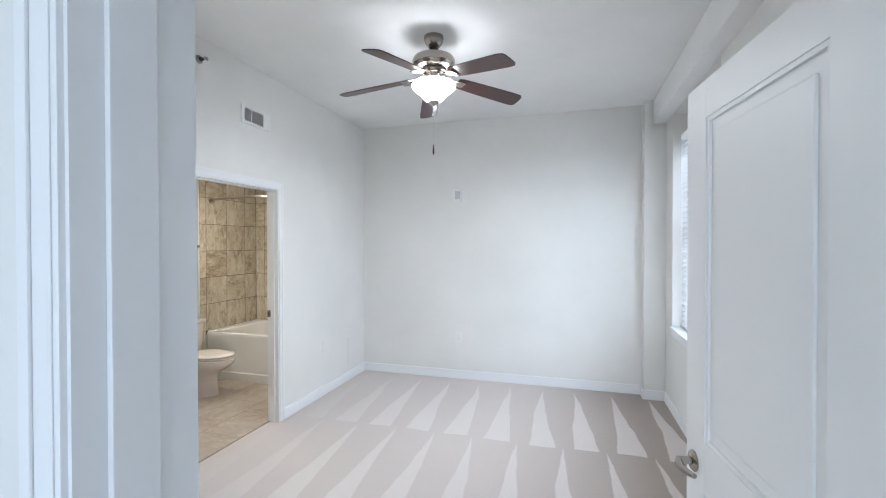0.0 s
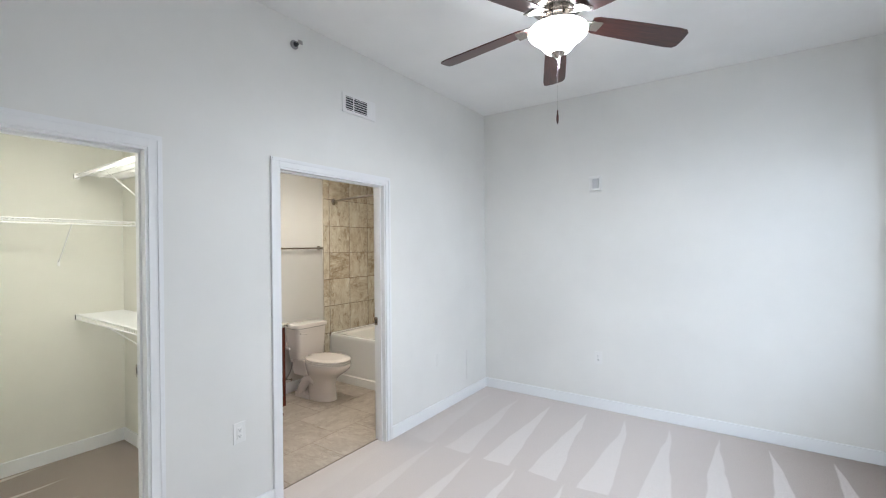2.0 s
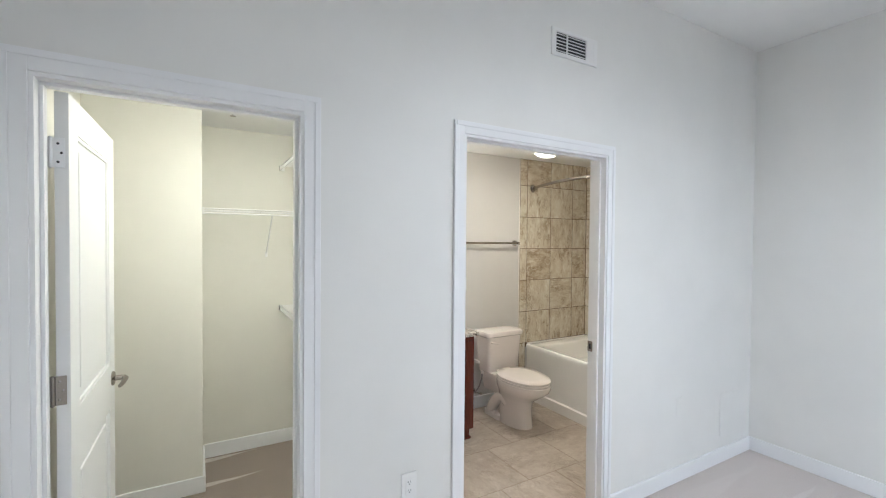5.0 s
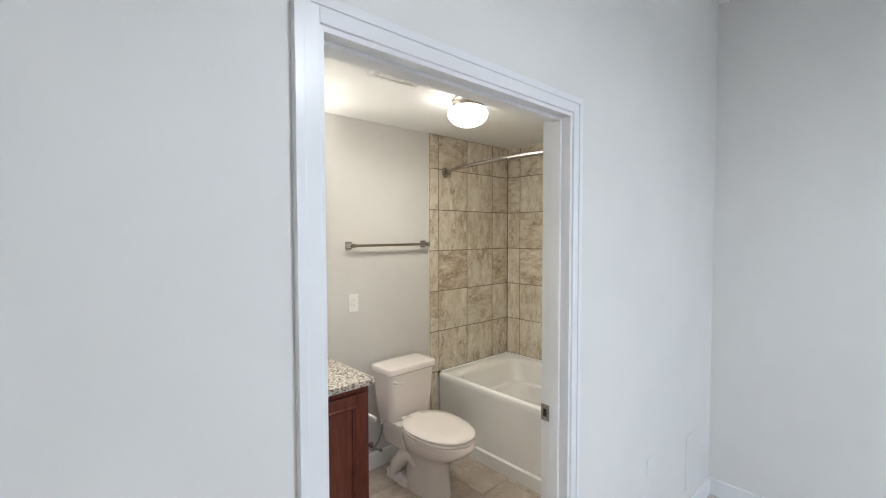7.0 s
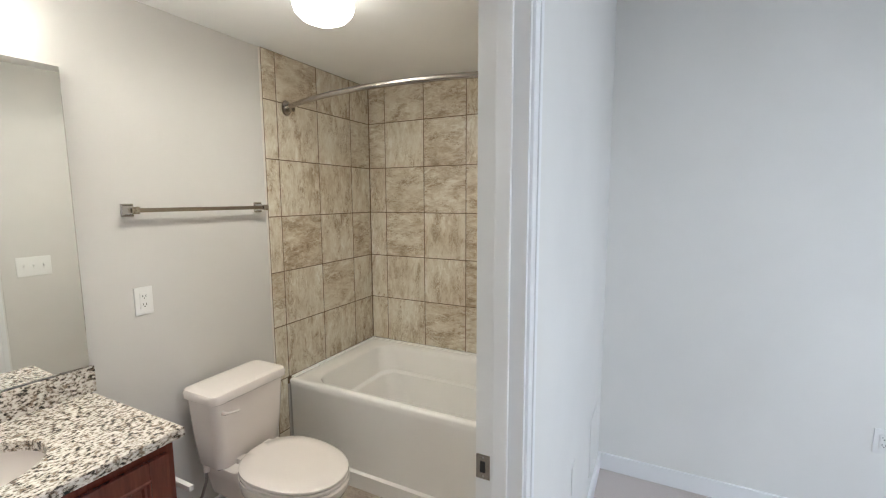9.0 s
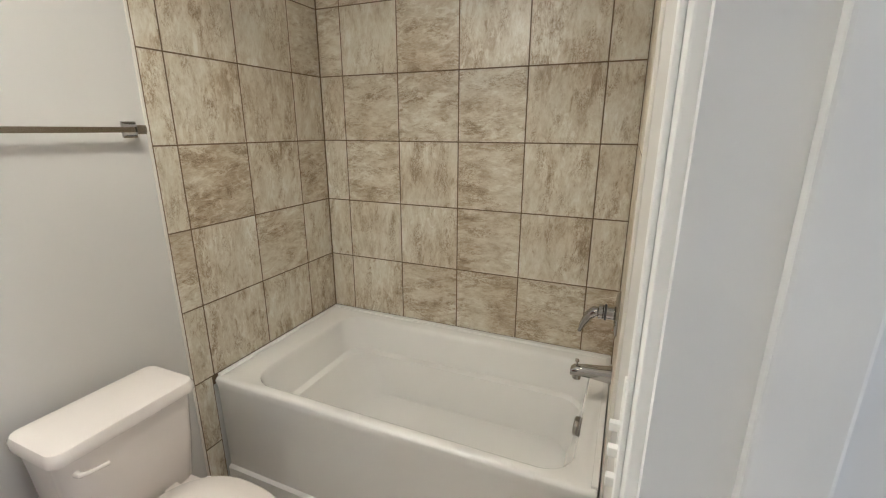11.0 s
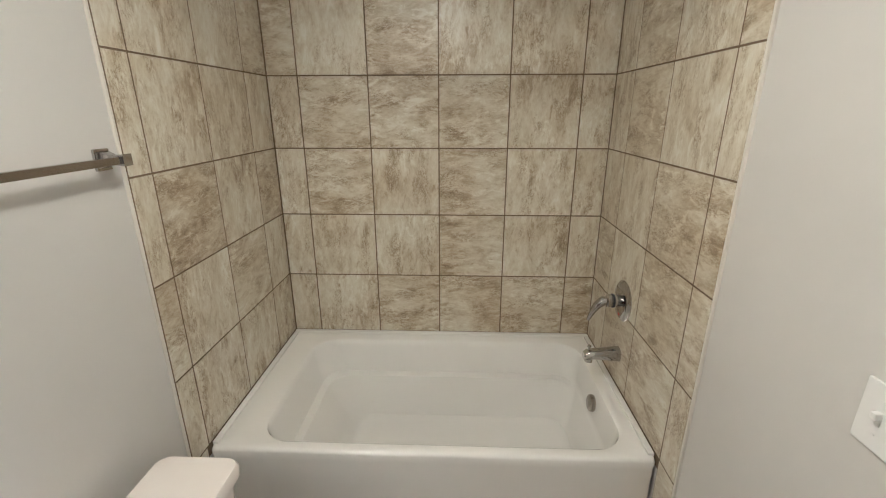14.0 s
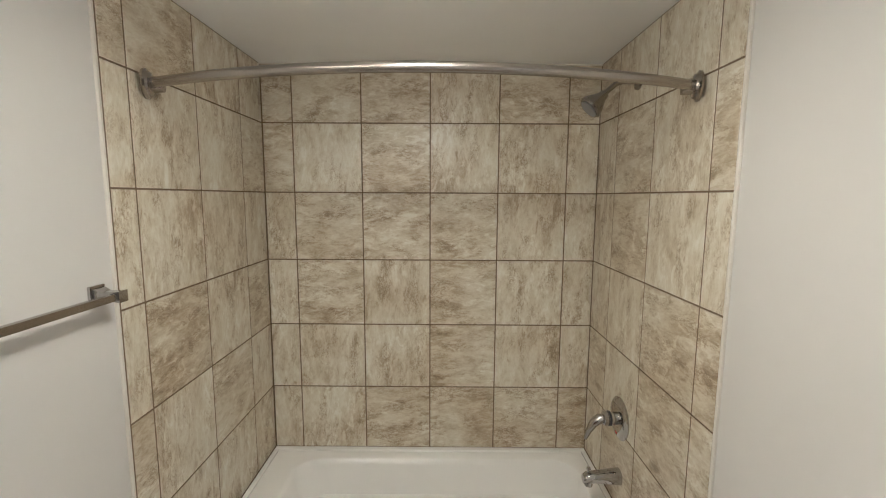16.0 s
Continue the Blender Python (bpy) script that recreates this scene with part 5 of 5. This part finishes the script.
bx = [-3.988, -3.853, -3.5435, -3.234, -2.9245, -2.615, -2.475]
surround("tile_wall_north", pose(0, BN, 0), bx, [], "beige stone-look tile wall behind the tub")
wy = [3.868, 3.958, 4.2675, 4.577, 4.78]
surround("tile_wall_west", pose(BW, 0, 0, 0, 0, 90), wy, [(3.868, 3.948)], "beige stone-look tile wall at the head of the tub")
ey = [-4.78, -4.577, -4.2675, -3.945, -3.845]
surround("tile_wall_east", pose(WB, 0, 0, 0, 0, -90), ey, [(-3.948, -3.845)], "beige stone-look tile wall with the shower fittings")
setting("trim", boxes((BW, BW + 0.008, 3.860, 3.868, 0, BZ), bevel=0.002), CAULK, "cream edge trim of the tub tile", "trim")
setting("trim", boxes((WB - 0.011, WB - 0.003, 3.836, 3.845, 0, BZ), bevel=0.002), CAULK, "cream edge trim of the tub tile", "trim")
setting("trim", boxes((BW, WB, BN - 0.016, BN - 0.0095, BZ - 0.006, BZ), bevel=0.002), CAULK, "cream caulk line under the ceiling", "trim")
setting("trim", boxes((BW + 0.004, BW + 0.0125, BN - 0.0125, BN - 0.004, 0.50, BZ - 0.007)), GROUT, "brown grout joint in the tile corner", "trim")
setting("trim", boxes((WB - 0.0125, WB - 0.004, BN - 0.0125, BN - 0.004, 0.50, BZ - 0.007)), GROUT, "brown grout joint in the tile corner", "trim")
FT = 0.457
for i in range(5):
    for j in range(7):
        x0, x1 = -4.21 + FT * i, -4.21 + FT * (i + 1)
        y0, y1 = 1.86 + FT * j + (FT / 2 if i % 2 else 0) - FT / 2, 1.86 + FT * (j + 1) + (FT / 2 if i % 2 else 0) - FT / 2
        x0, x1, y0, y1 = max(x0, BW), min(x1, -2.457), max(y0, BS), min(y1, 4.2)
        if x1 - x0 < 0.02 or y1 - y0 < 0.02:
            continue
        lay(floor_bath, "tile", pose(0, 0, -0.006, -90), x0, x1, y0, y1, 0.006, FTILE)
setting("trim", boxes((-2.46, -2.452, BD0 + 0.018, BD1 - 0.018, -0.004, 0.003), bevel=0.001), NICKEL, "thin metal edge between carpet and tile", "trim")
